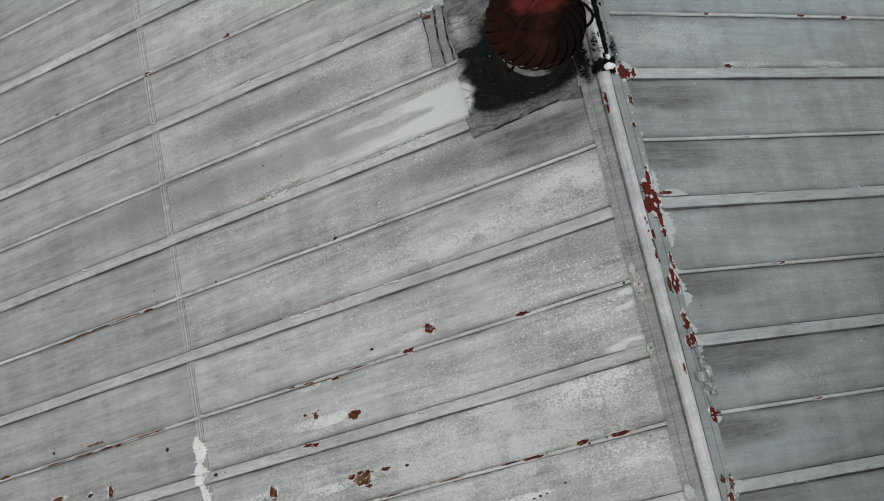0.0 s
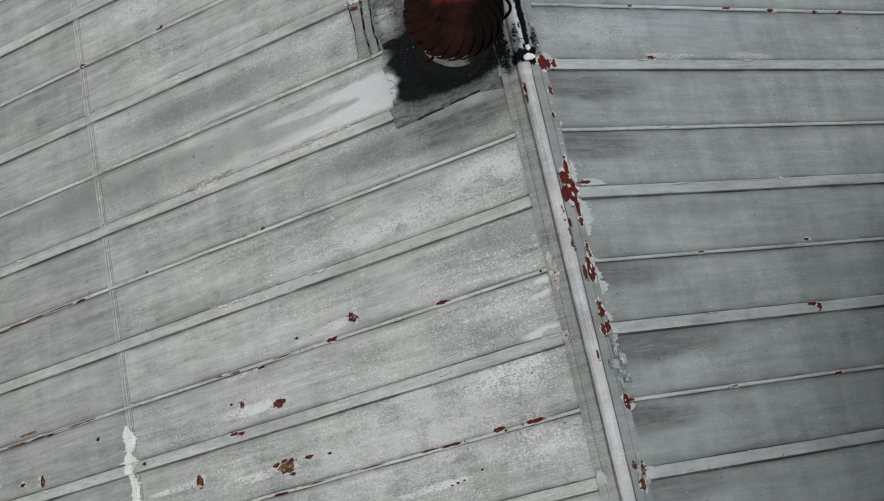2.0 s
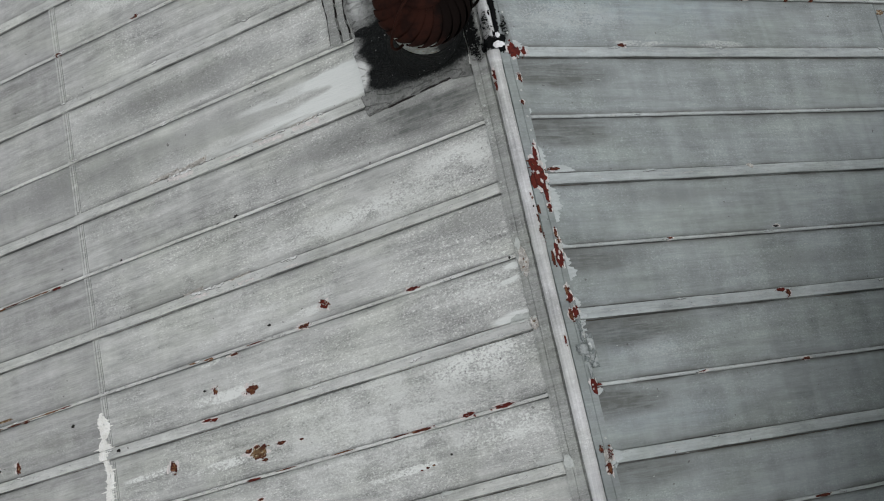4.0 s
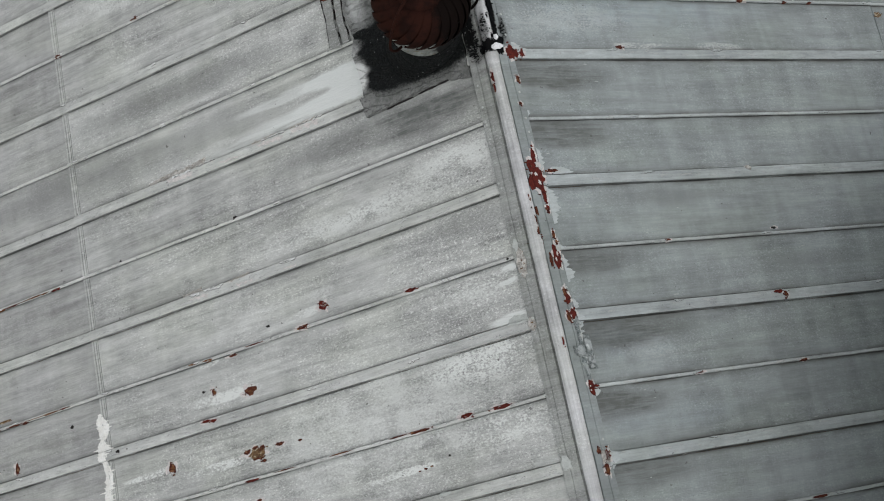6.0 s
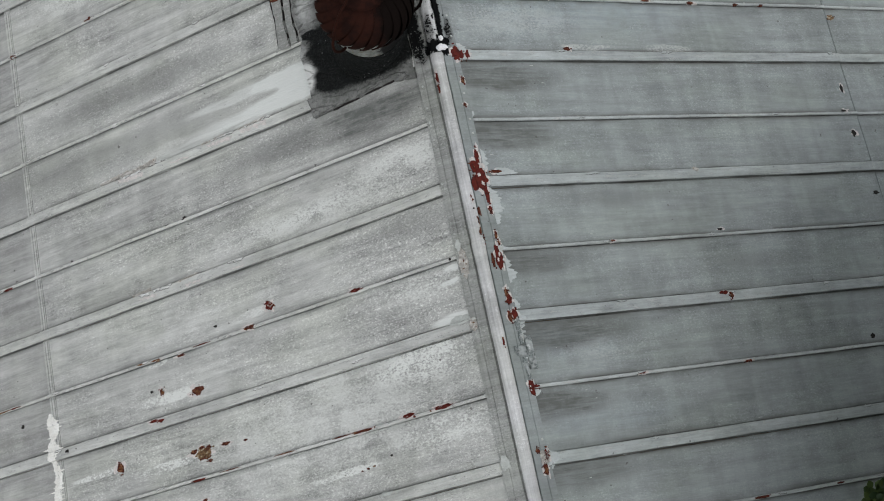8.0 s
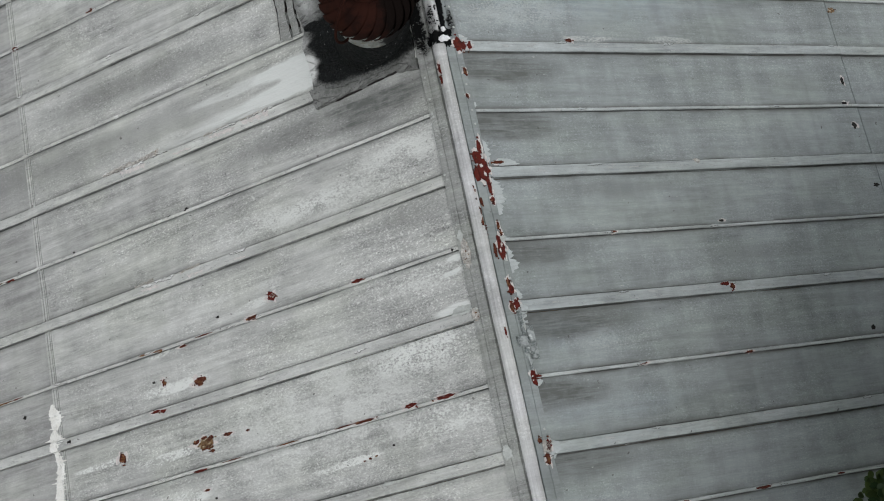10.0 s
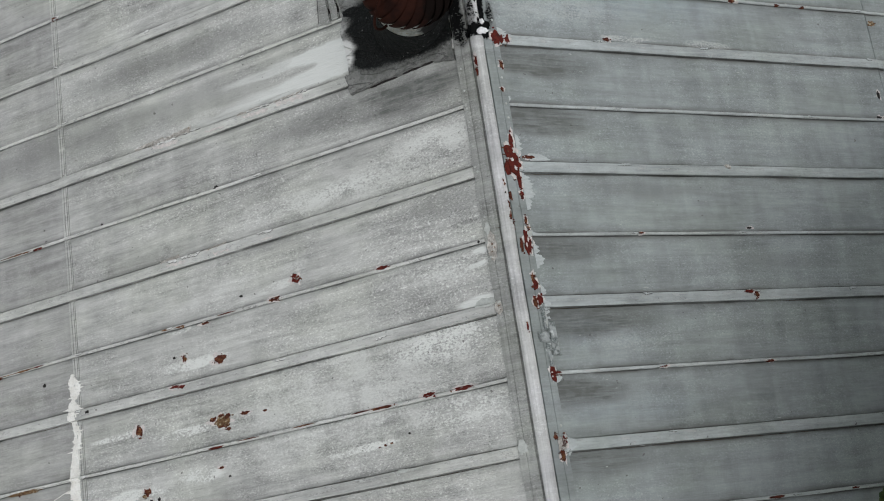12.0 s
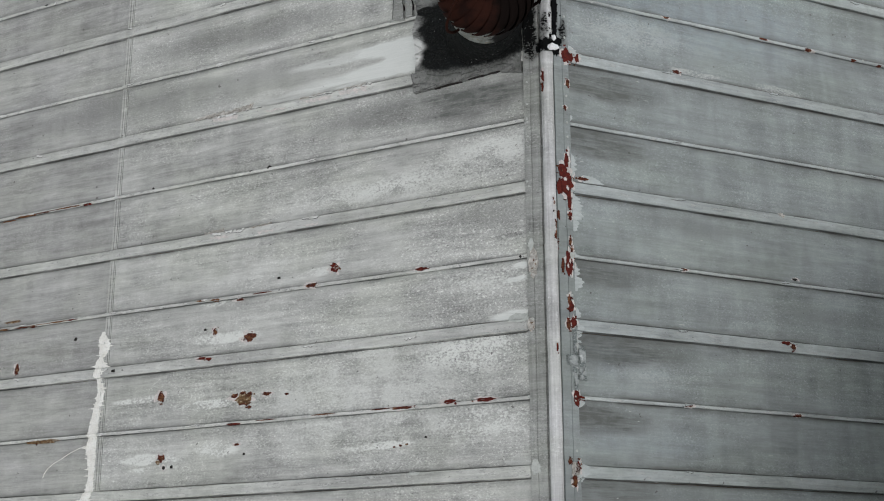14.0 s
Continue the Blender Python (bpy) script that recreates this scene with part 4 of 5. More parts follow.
# y, v, half width, half length, kind, pale flaked rim
WEST_SPOTS = [
    (0.482, 0.005, 0.024, 0.009, "r", 1),
    (0.435, 0.010, 0.014, 0.005, "r", 0),
    (1.541, 1.839, 0.010, 0.022, "d", 0),
    (1.534, 2.350, 0.009, 0.020, "d", 0),
    (1.540, 2.990, 0.006, 0.014, "k", 0),
    (-0.300, 0.613, 0.009, 0.030, "r", 1),
    (-0.304, 1.180, 0.011, 0.026, "d", 1),
    (-0.238, 1.056, 0.019, 0.024, "r", 1),
    (-0.232, 1.052, 0.012, 0.015, "c", 0),
    (-0.510, 1.518, 0.019, 0.028, "d", 1),
    (-0.505, 1.488, 0.007, 0.010, "d", 0),
    (-0.461, 1.713, 0.016, 0.014, "d", 1),
    (-0.458, 1.706, 0.008, 0.007, "p", 0),
    (-0.449, 1.774, 0.007, 0.007, "k", 0),
    (-0.588, 1.777, 0.007, 0.024, "r", 1),
    (-0.595, 1.735, 0.007, 0.016, "r", 1),
    (-0.797, 1.532, 0.024, 0.046, "l", 1),
    (-0.818, 1.524, 0.010, 0.026, "d", 0),
    (-0.777, 1.501, 0.010, 0.014, "d", 0),
    (-0.781, 1.587, 0.010, 0.015, "d", 0),
    (-0.838, 1.502, 0.007, 0.011, "d", 0),
    (-0.770, 1.540, 0.006, 0.016, "d", 0),
    (-0.784, 1.405, 0.008, 0.020, "d", 1),
    (-0.794, 1.299, 0.006, 0.011, "d", 0),
    (-0.751, 2.014, 0.024, 0.020, "d", 1),
    (-0.531, 2.964, 0.024, 0.016, "d", 1),
    (-0.520, 3.099, 0.010, 0.012, "k", 1),
    (-0.491, 3.304, 0.010, 0.036, "o", 1),
    (-0.410, 2.582, 0.010, 0.009, "k", 0),
    (-0.254, 3.305, 0.006, 0.009, "k", 0),
    (-0.245, 1.362, 0.005, 0.010, "k", 0),
    (-0.324, 1.578, 0.006, 0.022, "d", 1),
    (-0.311, 1.717, 0.006, 0.026, "o", 0),
    (-0.306, 1.80, 0.004, 0.03, "o", 0),
    (-0.897, 0.472, 0.010, 0.028, "r", 1),
    (-0.900, 0.308, 0.008, 0.042, "r", 1),
    (-0.905, 0.694, 0.007, 0.05, "d", 1),
    (-0.900, 0.614, 0.007, 0.016, "p", 0),
    (0.316, 1.441, 0.009, 0.012, "k", 0),
    (0.312, 1.546, 0.005, 0.007, "k", 0),
    (0.319, 2.146, 0.005, 0.006, "k", 0),
    (0.645, 1.80, 0.014, 0.050, "c", 0),
    (0.645, 1.84, 0.012, 0.06, "f", 0),
    (-0.606, 0.66, 0.006, 0.02, "f", 0),
    (-0.588, 1.18, 0.007, 0.016, "f", 0),
    (0.630, 1.70, 0.012, 0.05, "f", 0),
    (0.64, 1.55, 0.008, 0.05, "f", 0),
    (0.635, 0.95, 0.010, 0.07, "f", 0),
    (0.632, 1.15, 0.008, 0.06, "f", 0),
    (0.300, 2.571, 0.0035, 0.030, "r", 0),
    (0.302, 2.65, 0.003, 0.030, "o", 0),
    (0.291, 3.123, 0.0035, 0.05, "o", 0),
    (0.303, 2.72, 0.0030, 0.06, "o", 0),
    (0.301, 2.86, 0.0025, 0.08, "d", 0),
    (0.299, 3.00, 0.0030, 0.06, "o", 0),
    (-0.312, 2.80, 0.0030, 0.08, "o", 0),
    (-0.313, 2.95, 0.0025, 0.06, "d", 0),
    (-0.312, 3.10, 0.0030, 0.07, "o", 0),
    (-0.311, 3.30, 0.0025, 0.08, "d", 0),
    (-0.308, 1.45, 0.0025, 0.05, "d", 0),
    (-0.903, 0.80, 0.0030, 0.05, "d", 0),
    (-0.903, 1.10, 0.0025, 0.06, "o", 0),
    (-0.905, 1.40, 0.0025, 0.05, "d", 0),
    (-0.310, 2.70, 0.0035, 0.05, "o", 0),
    (-0.309, 2.615, 0.0035, 0.03, "r", 0),
    (-0.317, 2.880, 0.005, 0.02, "d", 0),
    (-0.274, 3.022, 0.006, 0.05, "l", 0),
    (-0.300, 3.649, 0.008, 0.04, "o", 0),
    (-1.041, 1.989, 0.014, 0.018, "d", 1),
    (-1.089, 1.975, 0.008, 0.009, "k", 1),
    (-1.086, 1.929, 0.008, 0.009, "k", 0),
    (-1.060, 2.01, 0.008, 0.014, "l", 0),
    (-1.005, 1.562, 0.005, 0.014, "d", 1),
    (-1.050, 1.522, 0.005, 0.006, "k", 0),
    (-0.916, 2.729, 0.008, 0.10, "l", 0),
    (-1.064, 0.711, 0.004, 0.008, "d", 0),
    (-1.060, 0.680, 0.004, 0.008, "o", 0),
    (-1.068, 0.74, 0.003, 0.006, "d", 0),
    (-1.036, 0.589, 0.005, 0.005, "k", 0),
    (-1.186, 0.642, 0.009, 0.026, "p", 0),
    (-0.911, 1.583, 0.005, 0.04, "r", 0),
    (-0.60, 2.31, 0.007, 0.012, "k", 0),
    (0.024, 1.19, 0.008, 0.04, "f", 0),
    (0.018, 1.62, 0.010, 0.05, "f", 0),
    (0.02, 1.73, 0.011, 0.022, "f", 0),
    (-0.345, 0.077, 0.06, 0.022, "c", 0),
    (-0.262, 0.085, 0.026, 0.012, "p", 0),
    (-0.606, 0.091, 0.03, 0.016, "c", 0),
    (-0.57, 0.15, 0.02, 0.05, "p", 0),
    (-0.308, 0.135, 0.005, 0.006, "k", 0),
    (1.21, 0.735, 0.018, 0.04, "f", 0),
    (1.178, 0.735, 0.008, 0.020, "d", 0),
    (1.186, 0.750, 0.005, 0.010, "l", 0),
    (-1.19, 0.085, 0.03, 0.02, "p", 0),
    (-0.332, 0.075, 0.005, 0.003, "o", 0),
    (-0.366, 0.082, 0.0025, 0.005, "o", 0),
    (-0.350, 0.066, 0.004, 0.002, "l", 0),
    (-0.600, 0.090, 0.003, 0.005, "l", 0),
    (-0.618, 0.083, 0.003, 0.002, "o", 0),
]
EAST_SPOTS = [
    (-0.645, 0.110, 0.012, 0.014, "f", 0),
    (-0.675, 0.114, 0.012, 0.014, "f", 0),
    (-1.185, 0.100, 0.016, 0.014, "f", 0),
    (-1.225, 0.092, 0.014, 0.012, "f", 0),
    (-0.020, 0.100, 0.010, 0.008, "f", 0),
    (-0.076, 0.002, 0.006, 0.003, "d", 1),
    (-0.093, 0.006, 0.008, 0.003, "d", 1),
    (-0.131, 0.003, 0.005, 0.003, "k", 1),
    (0.602, 0.098, 0.034, 0.028, "r", 1),
    (0.597, 0.148, 0.018, 0.012, "r", 1),
    (0.473, 0.097, 0.016, 0.01, "d", 1),
    (0.356, 0.082, 0.01, 0.007, "d", 1),
    (0.110, 0.081, 0.034, 0.011, "r", 1),
    (0.064, 0.062, 0.026, 0.022, "r", 1),
    (-0.012, 0.045, 0.03, 0.016, "r", 0),
    (0.010, 0.078, 0.055, 0.027, "r", 1),
    (0.022, 0.062, 0.018, 0.009, "c", 0),
    (0.042, 0.160, 0.007, 0.026, "d", 1),
    (-0.07, 0.090, 0.035, 0.009, "r", 1),
    (-0.135, 0.092, 0.018, 0.008, "r", 1),
    (-0.14, 0.036, 0.022, 0.006, "d", 0),
    (-0.185, 0.016, 0.018, 0.005, "d", 1),
    (-0.228, 0.016, 0.016, 0.005, "d", 1),
    (-0.264, 0.026, 0.016, 0.005, "d", 0),
    (-0.25, 0.089, 0.018, 0.006, "d", 1),
    (-0.285, 0.094, 0.012, 0.006, "d", 1),
    (-0.351, 0.080, 0.05, 0.016, "r", 1),
    (-0.31, 0.096, 0.014, 0.01, "p", 0),
    (-0.36, 0.050, 0.03, 0.007, "d", 0),
    (-0.505, 0.076, 0.02, 0.008, "d", 1),
    (-0.535, 0.083, 0.018, 0.012, "r", 1),
    (-0.61, 0.068, 0.022, 0.01, "d", 1),
    (-0.595, 0.093, 0.022, 0.013, "r", 1),
    (-0.716, 0.004, 0.016, 0.005, "r", 0),
    (-0.913, 0.095, 0.034, 0.014, "r", 1),
    (-0.913, 0.113, 0.01, 0.02, "r", 0),
    (-1.2, 0.083, 0.03, 0.02, "c", 1),
    (-1.19, 0.093, 0.022, 0.01, "r", 0),
    (-1.245, 0.078, 0.03, 0.01, "d", 1),
    (-1.17, 0.058, 0.012, 0.008, "d", 0),
    (0.636, 0.681, 0.01, 0.018, "d", 1),
    (0.897, 0.631, 0.006, 0.018, "d", 1),
    (0.895, 1.181, 0.006, 0.022, "d", 1),
    (0.892, 1.450, 0.006, 0.02, "d", 1),
    (0.89, 1.730, 0.005, 0.014, "d", 0),
    (0.889, 1.893, 0.005, 0.014, "d", 0),
    (-0.308, 0.655, 0.006, 0.014, "d", 1),
    (-0.285, 1.262, 0.006, 0.012, "k", 1),
    (-0.308, 1.20, 0.006, 0.018, "f", 0),
    (-0.907, 0.638, 0.006, 0.02, "d", 1),
    (-0.912, 1.209, 0.006, 0.02, "d", 1),
    (-0.59, 1.180, 0.007, 0.028, "r", 1),
    (-0.605, 1.215, 0.016, 0.01, "d", 1),
    (0.015, 1.212, 0.012, 0.016, "c", 0),
    (0.013, 0.641, 0.006, 0.03, "f", 0),
    (0.837, 2.344, 0.014, 0.02, "l", 0),
    (0.426, 2.264, 0.02, 0.01, "k", 1),
    (0.3, 2.234, 0.008, 0.016, "k", 1),
    (0.176, 2.254, 0.016, 0.014, "k", 1),
    (-0.148, 2.274, 0.01, 0.016, "k", 0),
    (-0.865, 1.975, 0.012, 0.012, "k", 0),
    (-1.506, 1.083, 0.006, 0.04, "d", 0),
    (-1.508, 0.674, 0.006, 0.018, "d", 1),
    (-1.505, 1.526, 0.005, 0.02, "d", 0),
    (0.62, 1.226, 0.006, 0.03, "f", 0),
    (-0.68, 0.108, 0.04, 0.010, "p", 0),
]
def chips(side, y, v, ry, rv, parent, seed):
    """Cluster of lifted paint chips, white on top, over dark scabs for their shade."""
    r = random.Random(seed)
    n = max(3, int(rv / 0.006))
    for i in range(n):
        a, b = y + r.uniform(-0.6, 0.6) * ry, v + rv * (2 * (i + r.random()) / n - 1)
        p, q, k = ry * r.uniform(0.25, 0.6), r.uniform(0.006, 0.013), r.random() * 90
        scab("chip_shade", side, a - 0.001, b + 0.001, p + 0.0009, q + 0.0012, GREY, parent, k, 0.0012, 0.7)
        scab("paint_chip", side, a, b, p, q, CHALK if side == WEST else COOL, parent, k, 0.0030, 0.7)


def feather(side, y0, y1, v0, reach, material, parent, seed, thick=0.0009):
    """Pale paint brushed down from the capping's edge, its lower edge combed out in fingers."""
    k = max(8, int((y1 - y0) / 0.002))
    bm = bmesh.new()
    rows = []
    for i in range(k + 1):
        y = y0 + (y1 - y0) * i / k
        e = math.sin(math.pi * i / k) ** 0.5
        L = reach * e * min(1.3, max(0.12, 0.62 + 0.7 * noise.noise((y * 22, seed, 1.0)) + 0.6 * noise.noise((y * 90, seed, 2.0)))) + 0.002
        pts = [(0.0, thick)] + [(L * f, thick) for f in (0.33, 0.66, 1.0)] + [(L + 0.0004, -0.002)]
        rows.append([bm.verts.new(on_roof(side, v0 + d, y, relief(side, v0 + d, y) + h)) for d, h in pts])
    for a, b in zip(rows, rows[1:]):
        for j in range(4):
            bm.faces.new((a[j], a[j + 1], b[j + 1], b[j]))
    bmesh.ops.recalc_face_normals(bm, faces=bm.faces)
    return part("brushed_patch", bm, material, parent)


# y from, y to, start, reach down the slope
for k, (y0, y1, v0, reach) in enumerate(((-0.20, -0.03, 0.109, 0.065), (0.05, 0.15, 0.109, 0.028), (0.025, 0.060, 0.165, 0.12), (-0.46, -0.35, 0.109, 0.055), (-0.575, -0.53, 0.109, 0.035),
                                         (-0.66, -0.60, 0.109, 0.03), (0.57, 0.66, 0.109, 0.09), (-1.25, -1.17, 0.109, 0.045), (-0.95, -0.89, 0.109, 0.04), (-0.32, -0.29, 0.109, 0.03), (0.30, 0.33, 0.109, 0.02))):
    feather(EAST, y0, y1, v0, reach, COOL, roofs[EAST], k * 3.3)

for side, rows in ((WEST, WEST_SPOTS), (EAST, EAST_SPOTS)):
    for k, (y, v, ry, rv, kind, rim) in enumerate(rows):
        if kind == "f":
            chips(side, y, v, ry, rv, roofs[side], k + 3)
            continue
        if rim:
            scab("flaked_paint", side, y + 0.15 * ry, v + 0.3 * rv, ry * 1.1 + 0.002, rv * (1.12 if side == EAST else 1.25) + 0.003, HALO, roofs[side], k + 50 * side, 0.0008, 0.7)
        under = sum(1 for a in rows[:k] if abs(a[0] - y) < a[2] + ry and abs(a[1] - v) < a[3] + rv)     # older layers below
        scab("patch" if kind in "pcw" else "rust_spot", side, y, v, ry, rv, MATS[kind], roofs[side], k * 1.7 + side, (0.0022 if rim else 0.0016) + 0.0006 * min(under, 5), 0.42 if ry < 0.02 else 0.28)
        if kind in "rdlo" and ry > 0.006:       # crumbs broken off round it
            crumb = random.Random(k * 7 + side)
            for i in range(1 if ry < 0.012 else 3):
                a = crumb.uniform(0, 6.28)
                f = crumb.uniform(1.05, 1.5)
                cy, cv = y + f * ry * math.sin(a), abs(v + f * rv * math.cos(a))
                scab("rust_crumb", side, cy, cv, crumb.uniform(0.0015, 0.0045), crumb.uniform(0.002, 0.006), MATS[crumb.choice("rdd" if kind != "l" else "dol")], roofs[side], i + k * 0.9, 0.0026 + 0.0006 * min(under, 5), 0.7)
        if kind == "r" and ry > 0.045:      # islands of paint still holding
            for i in range(2):
                a = 2.6 * i + k
                scab("paint_island", side, y + 0.45 * ry * math.sin(a), abs(v + 0.4 * rv * math.cos(a)), ry * 0.16, rv * 0.22, HALO, roofs[side], k * 3.1 + i, 0.0032 + 0.0006 * min(under, 5), 0.8)
        if kind == "d" and rim and ry > 0.013:
            scab("rust_core", side, y - 0.2 * ry, v - 0.1 * rv, ry * 0.4, rv * 0.45, RUST_ORANGE, roofs[side], k * 2.3, 0.0030 + 0.0006 * min(under, 5), 0.5)

# short pale scratches and scuffs
scuff = random.Random(21)
for i in range(54):
    side = EAST if i < 30 else WEST
    y = scuff.uniform(-1.4, 1.1)
    v = 0.13 + abs(scuff.gauss(0, 0.5)) if side == EAST else 0.15 + abs(scuff.gauss(0, 0.6))
    if side == WEST and y > 0.4:
        continue
    scab("scuff", side, y, v, scuff.uniform(0.0008, 0.0016), scuff.uniform(0.003, 0.012), BARE, roofs[side], i * 0.7, 0.0006, 0.5)

# nail heads along the ribs, painted over
NAIL_V = {WEST: (0.10, 0.62, 1.19, 1.77, 2.34, 2.93, 3.5, 4.1), EAST: (0.10, 0.64, 1.208, 1.78, 2.25, 2.93, 3.5, 4.1)}
nail_bm = bmesh.new()
bmesh.ops.create_cone(nail_bm, segments=8, radius1=0.0062, radius2=0.0035, depth=0.003, cap_ends=True)
nail_me = bpy.data.meshes.new("nail_head")
nail_bm.to_mesh(nail_me)
nail_bm.free()
nail_me.materials.append(BARE)
rng = random.Random(4)
for side in (WEST, EAST):
    for i in range(-8, 9):
        y = seam_y(side, i)
        for v in NAIL_V[side]:
            if v > 3.6 or rng.random() < 0.3 or (side == WEST and v < 0.7 and 0.5 < y < 1.3):
                continue
            yy = y + (0.018 if i % 2 == 0 else 0.0) + rng.uniform(-0.003, 0.003)
            vv = v + rng.uniform(-0.02, 0.02)
            ob = new("nail_head", nail_me)
            ob.matrix_basis = Matrix.Translation(on_roof(side, vv, yy, relief(side, vv, yy) + 0.001)) @ Matrix.Rotation(side * SLOPE, 4, "Y")
            ob.parent = roofs[side]
            if rng.random() < 0.5 and v > 0.2:
                chips(side, yy, vv + rng.uniform(0, 0.012), rng.uniform(0.004, 0.008), rng.uniform(0.008, 0.02), roofs[side], rng.random())
for side in (WEST, EAST):
    for i in range(-18, 20):
        y = i * 0.1 + rng.uniform(-0.03, 0.03)
        if (side == WEST and 0.5 < y < 1.3) or rng.random() < 0.35:
            continue
        ob = new("nail_head", nail_me)
        ob.matrix_basis = Matrix.Translation(on_roof(side, 0.09, y, 0.0105)) @ Matrix.Rotation(side * SLOPE, 4, "Y")
        ob.parent = roofs[side]


def strip_smear(name, side, centre, material, seed, thick=0.004, spike=0.012):
    """A trowelled smear along a line of (y, v, half width), its edges ragged with pulled spikes."""
    (ya, _, _), (yb, _, _) = centre[0], centre[-1]
    k = int(abs(yb - ya) / 0.003)
    ys = [p[0] for p in centre][::-1]
    bm = bmesh.new()
    rows = []
    for i in range(k + 1):
        y = ya + (yb - ya) * i / k
        v = float(np.interp(y, ys, [p[1] for p in centre][::-1]))
        w = float(np.interp(y, ys, [p[2] for p in centre][::-1]))
        row = []
        for j, f in enumerate((-1.02, -1, -0.5, 0, 0.5, 1, 1.02)):
            e = noise.noise((y * 45, 3.0 * (f > 0), seed)) * 0.34 + noise.noise((y * 170, 7.0 * (f > 0), seed)) * 0.38 + max(0.0, noise.noise((y * 95, 5.0 * (f > 0), seed + 3)) - 0.22) * 4 * spike / w
            vv = v + f * w * (1 + e)
            h = relief(side, vv, y) + (-0.002 if j in (0, 6) else thick * (0.35 if j in (1, 5) else 1) * (1 + 0.5 * noise.noise((y * 60, f * 3, seed + 8))))
            row.append(bm.verts.new(on_roof(side, vv, y, h)))
        rows.append(row)
    for a, b in zip(rows, rows[1:]):
        for j in range(6):
            bm.faces.new((a[j], a[j + 1], b[j + 1], b[j]))
    bmesh.ops.recalc_face_normals(bm, faces=bm.faces)
    return part(name, bm, material, None)


smear = strip_smear("sealant_smear", WEST, [
    (-0.392, 2.398, 0.006), (-0.40, 2.398, 0.014), (-0.42, 2.40, 0.026), (-0.45, 2.393, 0.036), (-0.473, 2.387, 0.038), (-0.497, 2.388, 0.033), (-0.518, 2.397, 0.018), (-0.53, 2.41, 0.019), (-0.548, 2.405, 0.036),
    (-0.57, 2.40, 0.037), (-0.585, 2.41, 0.022), (-0.604, 2.41, 0.032), (-0.619, 2.413, 0.024), (-0.638, 2.405, 0.016), (-0.657, 2.396, 0.020), (-0.686, 2.39, 0.023), (-0.74, 2.396, 0.025), (-0.80, 2.41, 0.025),
    (-0.89, 2.425, 0.034), (-0.915, 2.42, 0.028), (-0.96, 2.43, 0.034), (-1.02, 2.42, 0.028), (-1.10, 2.415, 0.017), (-1.17, 2.42, 0.025), (-1.24, 2.44, 0.035), (-1.40, 2.42, 0.02), (-1.60, 2.42, 0.03)], SEALANT, 3.0, spike=0.022)
tagged(smear, "thick white sealant smeared along the sheet lap", "sealant")
pts = [on_roof(WEST, v, y, 0.004) for y, v in ((-0.955, 2.46), (-0.965, 2.50), (-0.985, 2.56), (-1.01, 2.61), (-1.03, 2.66), (-1.05, 2.69), (-1.075, 2.712), (-1.095, 2.72))]
thread = part("sealant_thread", tube(pts, 0.0016, 6), SEALANT, None)
tagged(thread, "thin curled thread of white sealant on the sheet", "sealant")

# tar along the ridge above the vent, and the lumps by it
tar = strip_smear("tar_smear", EAST, [(0.60, 0.038, 0.005), (0.68, 0.040, 0.012), (0.75, 0.038, 0.006), (0.84, 0.041, 0.009), (0.95, 0.038, 0.005), (1.1, 0.041, 0.009), (1.3, 0.040, 0.006), (1.6, 0.042, 0.005)][::-1], TAR, 6.0, 0.003, 0.016)
tagged(tar, "black roof tar brushed along the ridge capping", "tar")
spatter = tagged(new("tar_spatter"), "black tar daubed and spattered over the ridge joint", "tar")
scab("daub", EAST, 0.645, 0.038, 0.050, 0.026, TAR, spatter, 3.0, 0.004, 0.7)
scab("daub", WEST, 0.635, 0.024, 0.026, 0.018, TAR, spatter, 4.4, 0.004, 0.8)
dots = random.Random(8)
for i in range(60):
    scab("spatter", dots.choice((WEST, EAST, EAST)), dots.uniform(0.60, 1.25), abs(dots.gauss(0.035, 0.03)), dots.uniform(0.002, 0.010), dots.uniform(0.002, 0.005), TAR, spatter, dots.random() * 60, 0.0016, 0.8)


def lump(name, x, y, z, rx, ry, rz, material, seed, label, category):
    bm = bmesh.new()
    bmesh.ops.create_icosphere(bm, subdivisions=3, radius=1)
    for v in bm.verts:
        f = 1 + 0.35 * noise.noise(v.co * 1.7 + Vector((seed, 0, 0))) + 0.15 * noise.noise(v.co * 5 + Vector((0, seed, 0)))
        v.co = Vector((v.co.x * rx * f, v.co.y * ry * f, v.co.z * rz * f))
    return tagged(part(name, bm, material, None, at=pose(x, y, RIDGE + z)), label, category)


lump("white_blob", 0.030, 0.617, 0.030, 0.023, 0.015, 0.010, GLOSS, 2.0, "bright white paint blob on black tar", "paint blob")
lump("white_blob", 0.034, 0.662, 0.029, 0.011, 0.012, 0.008, GLOSS, 3.0, "small bright white paint blob on black tar", "paint blob")

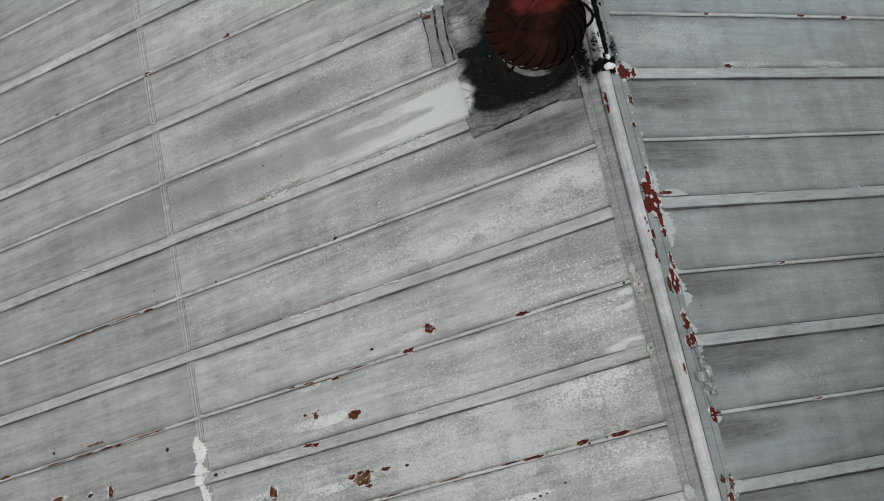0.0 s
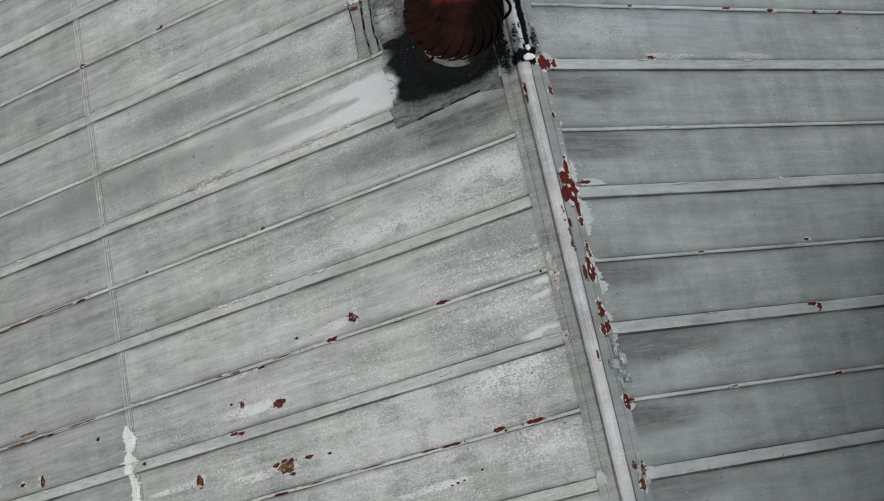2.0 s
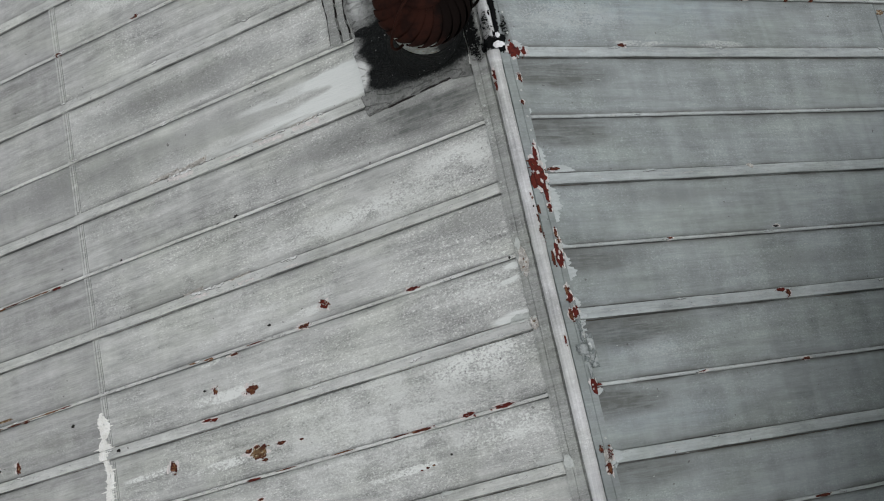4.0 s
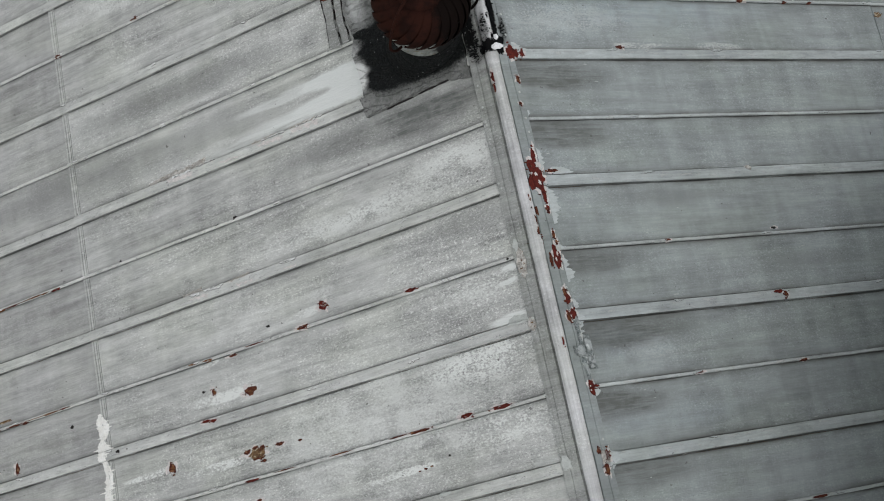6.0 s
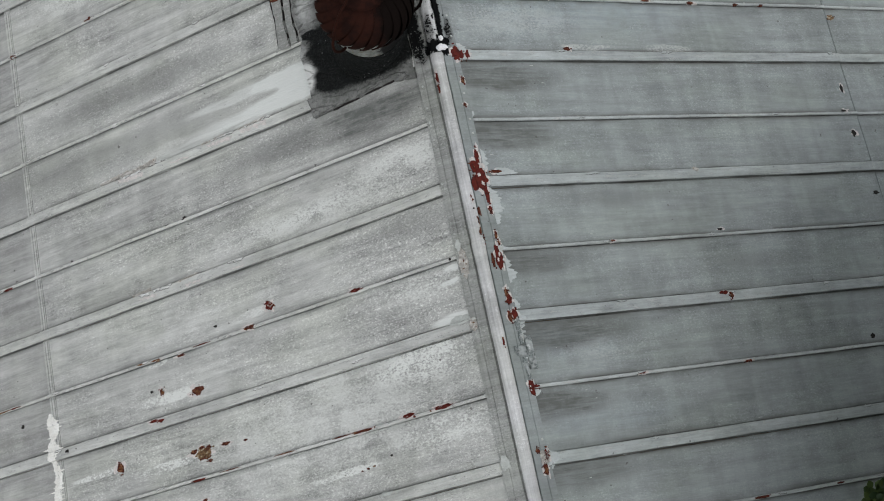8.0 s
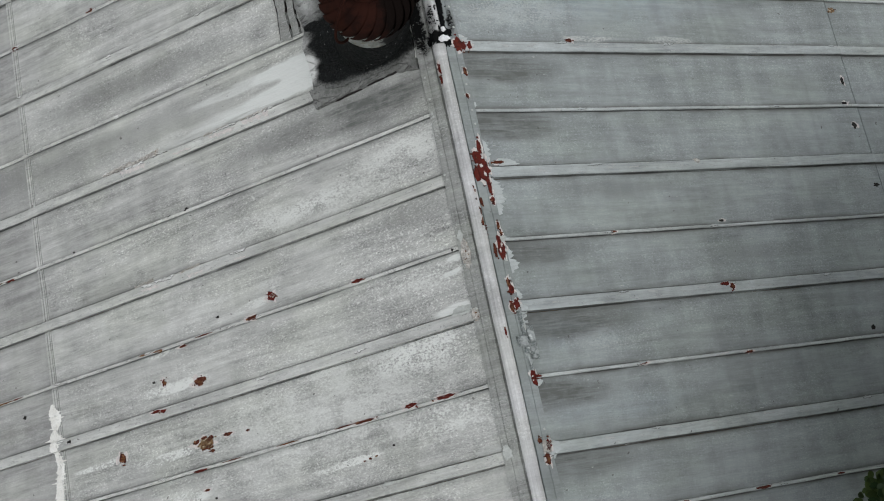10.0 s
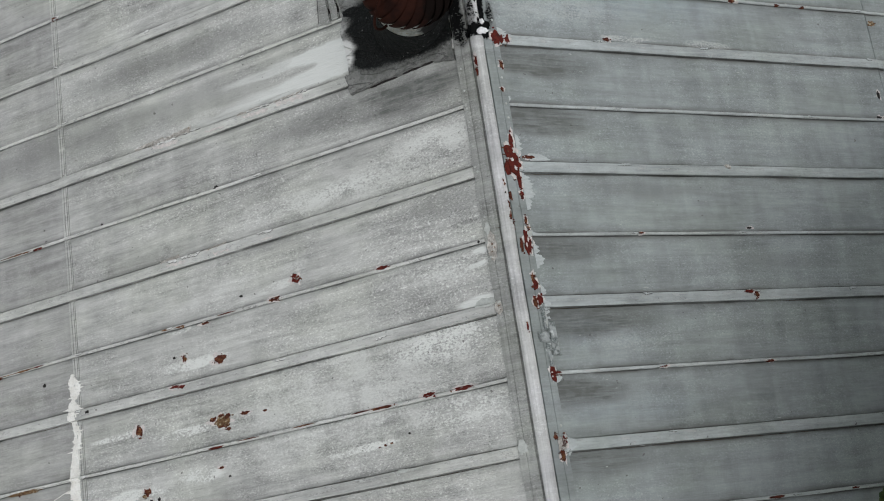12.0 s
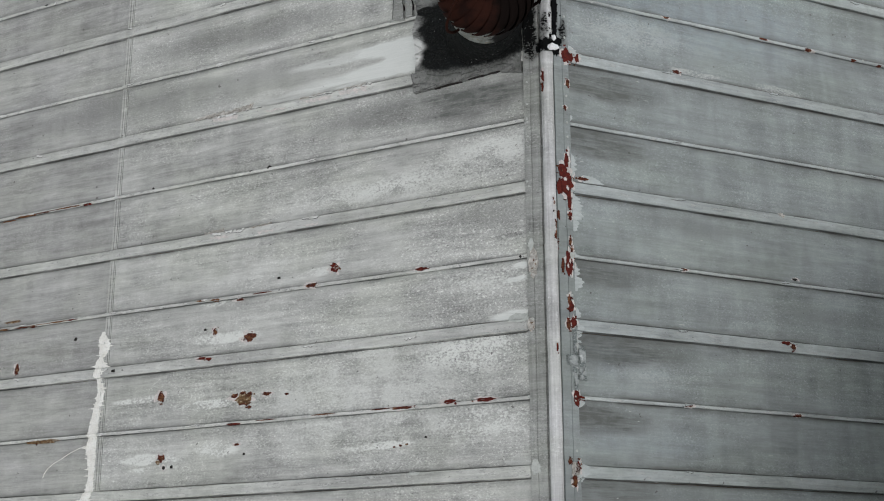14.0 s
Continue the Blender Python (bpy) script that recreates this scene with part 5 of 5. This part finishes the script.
# ---------------------------------------------------------------- tree beside the house
def tree(x, y, seed):
    r = random.Random(seed)
    t = tagged(new("tree"), "broadleaf tree with glossy rounded leaves reaching over the roof", "tree")
    t.matrix_basis = pose(x, y, 0)
    trunk = [Vector((0.02 * math.sin(i), 0.03 * math.cos(i * 1.7), 0.5 * i)) for i in range(11)]
    bm = bmesh.new()
    rings = []
    for i, p in enumerate(trunk):
        rad = 0.17 * (1 - i / 14) + (0.07 if i == 0 else 0)
        rings.append([bm.verts.new(p + Vector((rad * math.cos(a * math.pi / 6), rad * math.sin(a * math.pi / 6), 0))) for a in range(12)])
    for a, b in zip(rings, rings[1:]):
        for k in range(12):
            bm.faces.new((a[k], a[(k + 1) % 12], b[(k + 1) % 12], b[k]))
    part("trunk", bm, BARK, t)
    tips = []
    for centre, size, count in CROWN:
        c = Vector(centre) - Vector((x, y, 0))
        start = Vector((0, 0, max(2.0, c.z - 1.2)))
        mid = (start + c) / 2 + Vector((0, 0, -0.15))
        part("limb", tube([start, (start + mid) / 2 + Vector((0, 0, -0.05)), mid, (mid + c) / 2, c], 0.035, 7), BARK, t)
        for _ in range(count):
            d = Vector((r.gauss(0, 1), r.gauss(0, 1), r.gauss(0, 1))).normalized() * (r.random() ** 0.4)
            tips.append(c + Vector((d.x * size[0], d.y * size[1], d.z * size[2])))
    verts, faces = [], []
    for p in tips:
        n = r.randint(7, 11)
        yaw0 = r.random() * 6.3
        for k in range(n):
            a = yaw0 + k * 2.4
            pitch = r.uniform(-0.1, 0.75)
            out = Vector((math.cos(a) * math.cos(pitch), math.sin(a) * math.cos(pitch), math.sin(pitch)))
            side = Vector((-math.sin(a), math.cos(a), 0))
            up = out.cross(side) * -1
            L, W = r.uniform(0.030, 0.058), r.uniform(0.012, 0.020)
            b = len(verts)
            q = p + out * 0.02
            for u, w, h in ((0, 0.10, 0), (0.25, 0.75, 0.0), (0.5, 1.0, -0.05), (0.8, 0.62, -0.12), (1.0, 0.05, -0.2)):
                for sg in (-1, 0, 1):
                    verts.append(q + out * (u * L) + side * (sg * w * W) + up * (h * L + (0.16 * W if sg else 0)))
            for i in range(4):
                for j in range(2):
                    faces.append((b + i * 3 + j, b + i * 3 + j + 1, b + i * 3 + j + 4, b + i * 3 + j + 3))
    crown = put("crown", mesh_of("crown", verts, faces), LEAF, t)
    crown.data.polygons.foreach_set("use_smooth", [True] * len(crown.data.polygons))
    crown["kind"] = "stuff"


# centre, half sizes, number of leaf sprays
CROWN = [
    ((1.435, -1.645, 4.7), (0.085, 0.065, 0.035), 17),
    ((1.6, -1.5, 5.6), (0.25, 0.3, 0.25), 240),
    ((1.84, -1.0, 5.4), (0.28, 0.35, 0.3), 260),
    ((1.99, -0.5, 5.5), (0.3, 0.35, 0.35), 200),
    ((1.98, -0.75, 5.0), (0.24, 0.3, 0.28), 220),
    ((1.25, -1.98, 5.6), (0.25, 0.2, 0.3), 200),
    ((2.45, -0.15, 4.85), (0.3, 0.4, 0.35), 220),
    ((1.9, -1.6, 4.5), (0.18, 0.35, 0.2), 200),
    ((1.55, -2.08, 5.1), (0.3, 0.13, 0.45), 260),
    ((2.15, -1.0, 4.5), (0.18, 0.4, 0.2), 180),
    ((1.62, -1.86, 4.62), (0.16, 0.14, 0.1), 24),
    ((1.81, -1.76, 5.2), (0.34, 0.34, 0.38), 480),
    ((2.01, -1.15, 4.95), (0.3, 0.4, 0.35), 300),
    ((2.22, -0.6, 4.85), (0.28, 0.4, 0.3), 260),
    ((1.6, -2.22, 4.9), (0.45, 0.24, 0.35), 280),
    ((1.1, -2.3, 5.3), (0.5, 0.24, 0.4), 220),
    ((2.1, -2.35, 4.75), (0.4, 0.3, 0.3), 120),
    ((2.5, -2.6, 4.9), (0.65, 0.5, 0.6), 220),
    ((1.7, -2.65, 5.4), (0.6, 0.4, 0.6), 240),
    ((3.3, -0.9, 5.2), (0.5, 0.7, 0.6), 200),
    ((2.9, -1.5, 5.0), (0.5, 0.5, 0.4), 220),
    ((2.7, -2.0, 5.3), (0.45, 0.4, 0.4), 200),
    ((3.5, -1.8, 5.3), (0.6, 0.6, 0.5), 240),
    ((3.4, -2.7, 5.2), (0.6, 0.5, 0.5), 240),
    ((3.2, -0.2, 5.1), (0.4, 0.4, 0.4), 140),
    ((4.3, -3.1, 5.4), (0.7, 0.6, 0.6), 240),
    ((4.3, -2.2, 6.0), (1.0, 1.1, 0.9), 320),
    ((4.6, -3.8, 6.4), (1.1, 1.1, 1.0), 260),
    ((5.8, -2.9, 6.6), (1.2, 1.2, 1.0), 240),
    ((5.4, -4.6, 5.4), (1.1, 1.0, 0.9), 180),
]
tree(5.4, -3.4, 11)

# ---------------------------------------------------------------- the sheets, last
for side in (WEST, EAST):
    for i in range(-10, 10):
        for row in (0, 1):
            sheet(side, 2 * i, row)
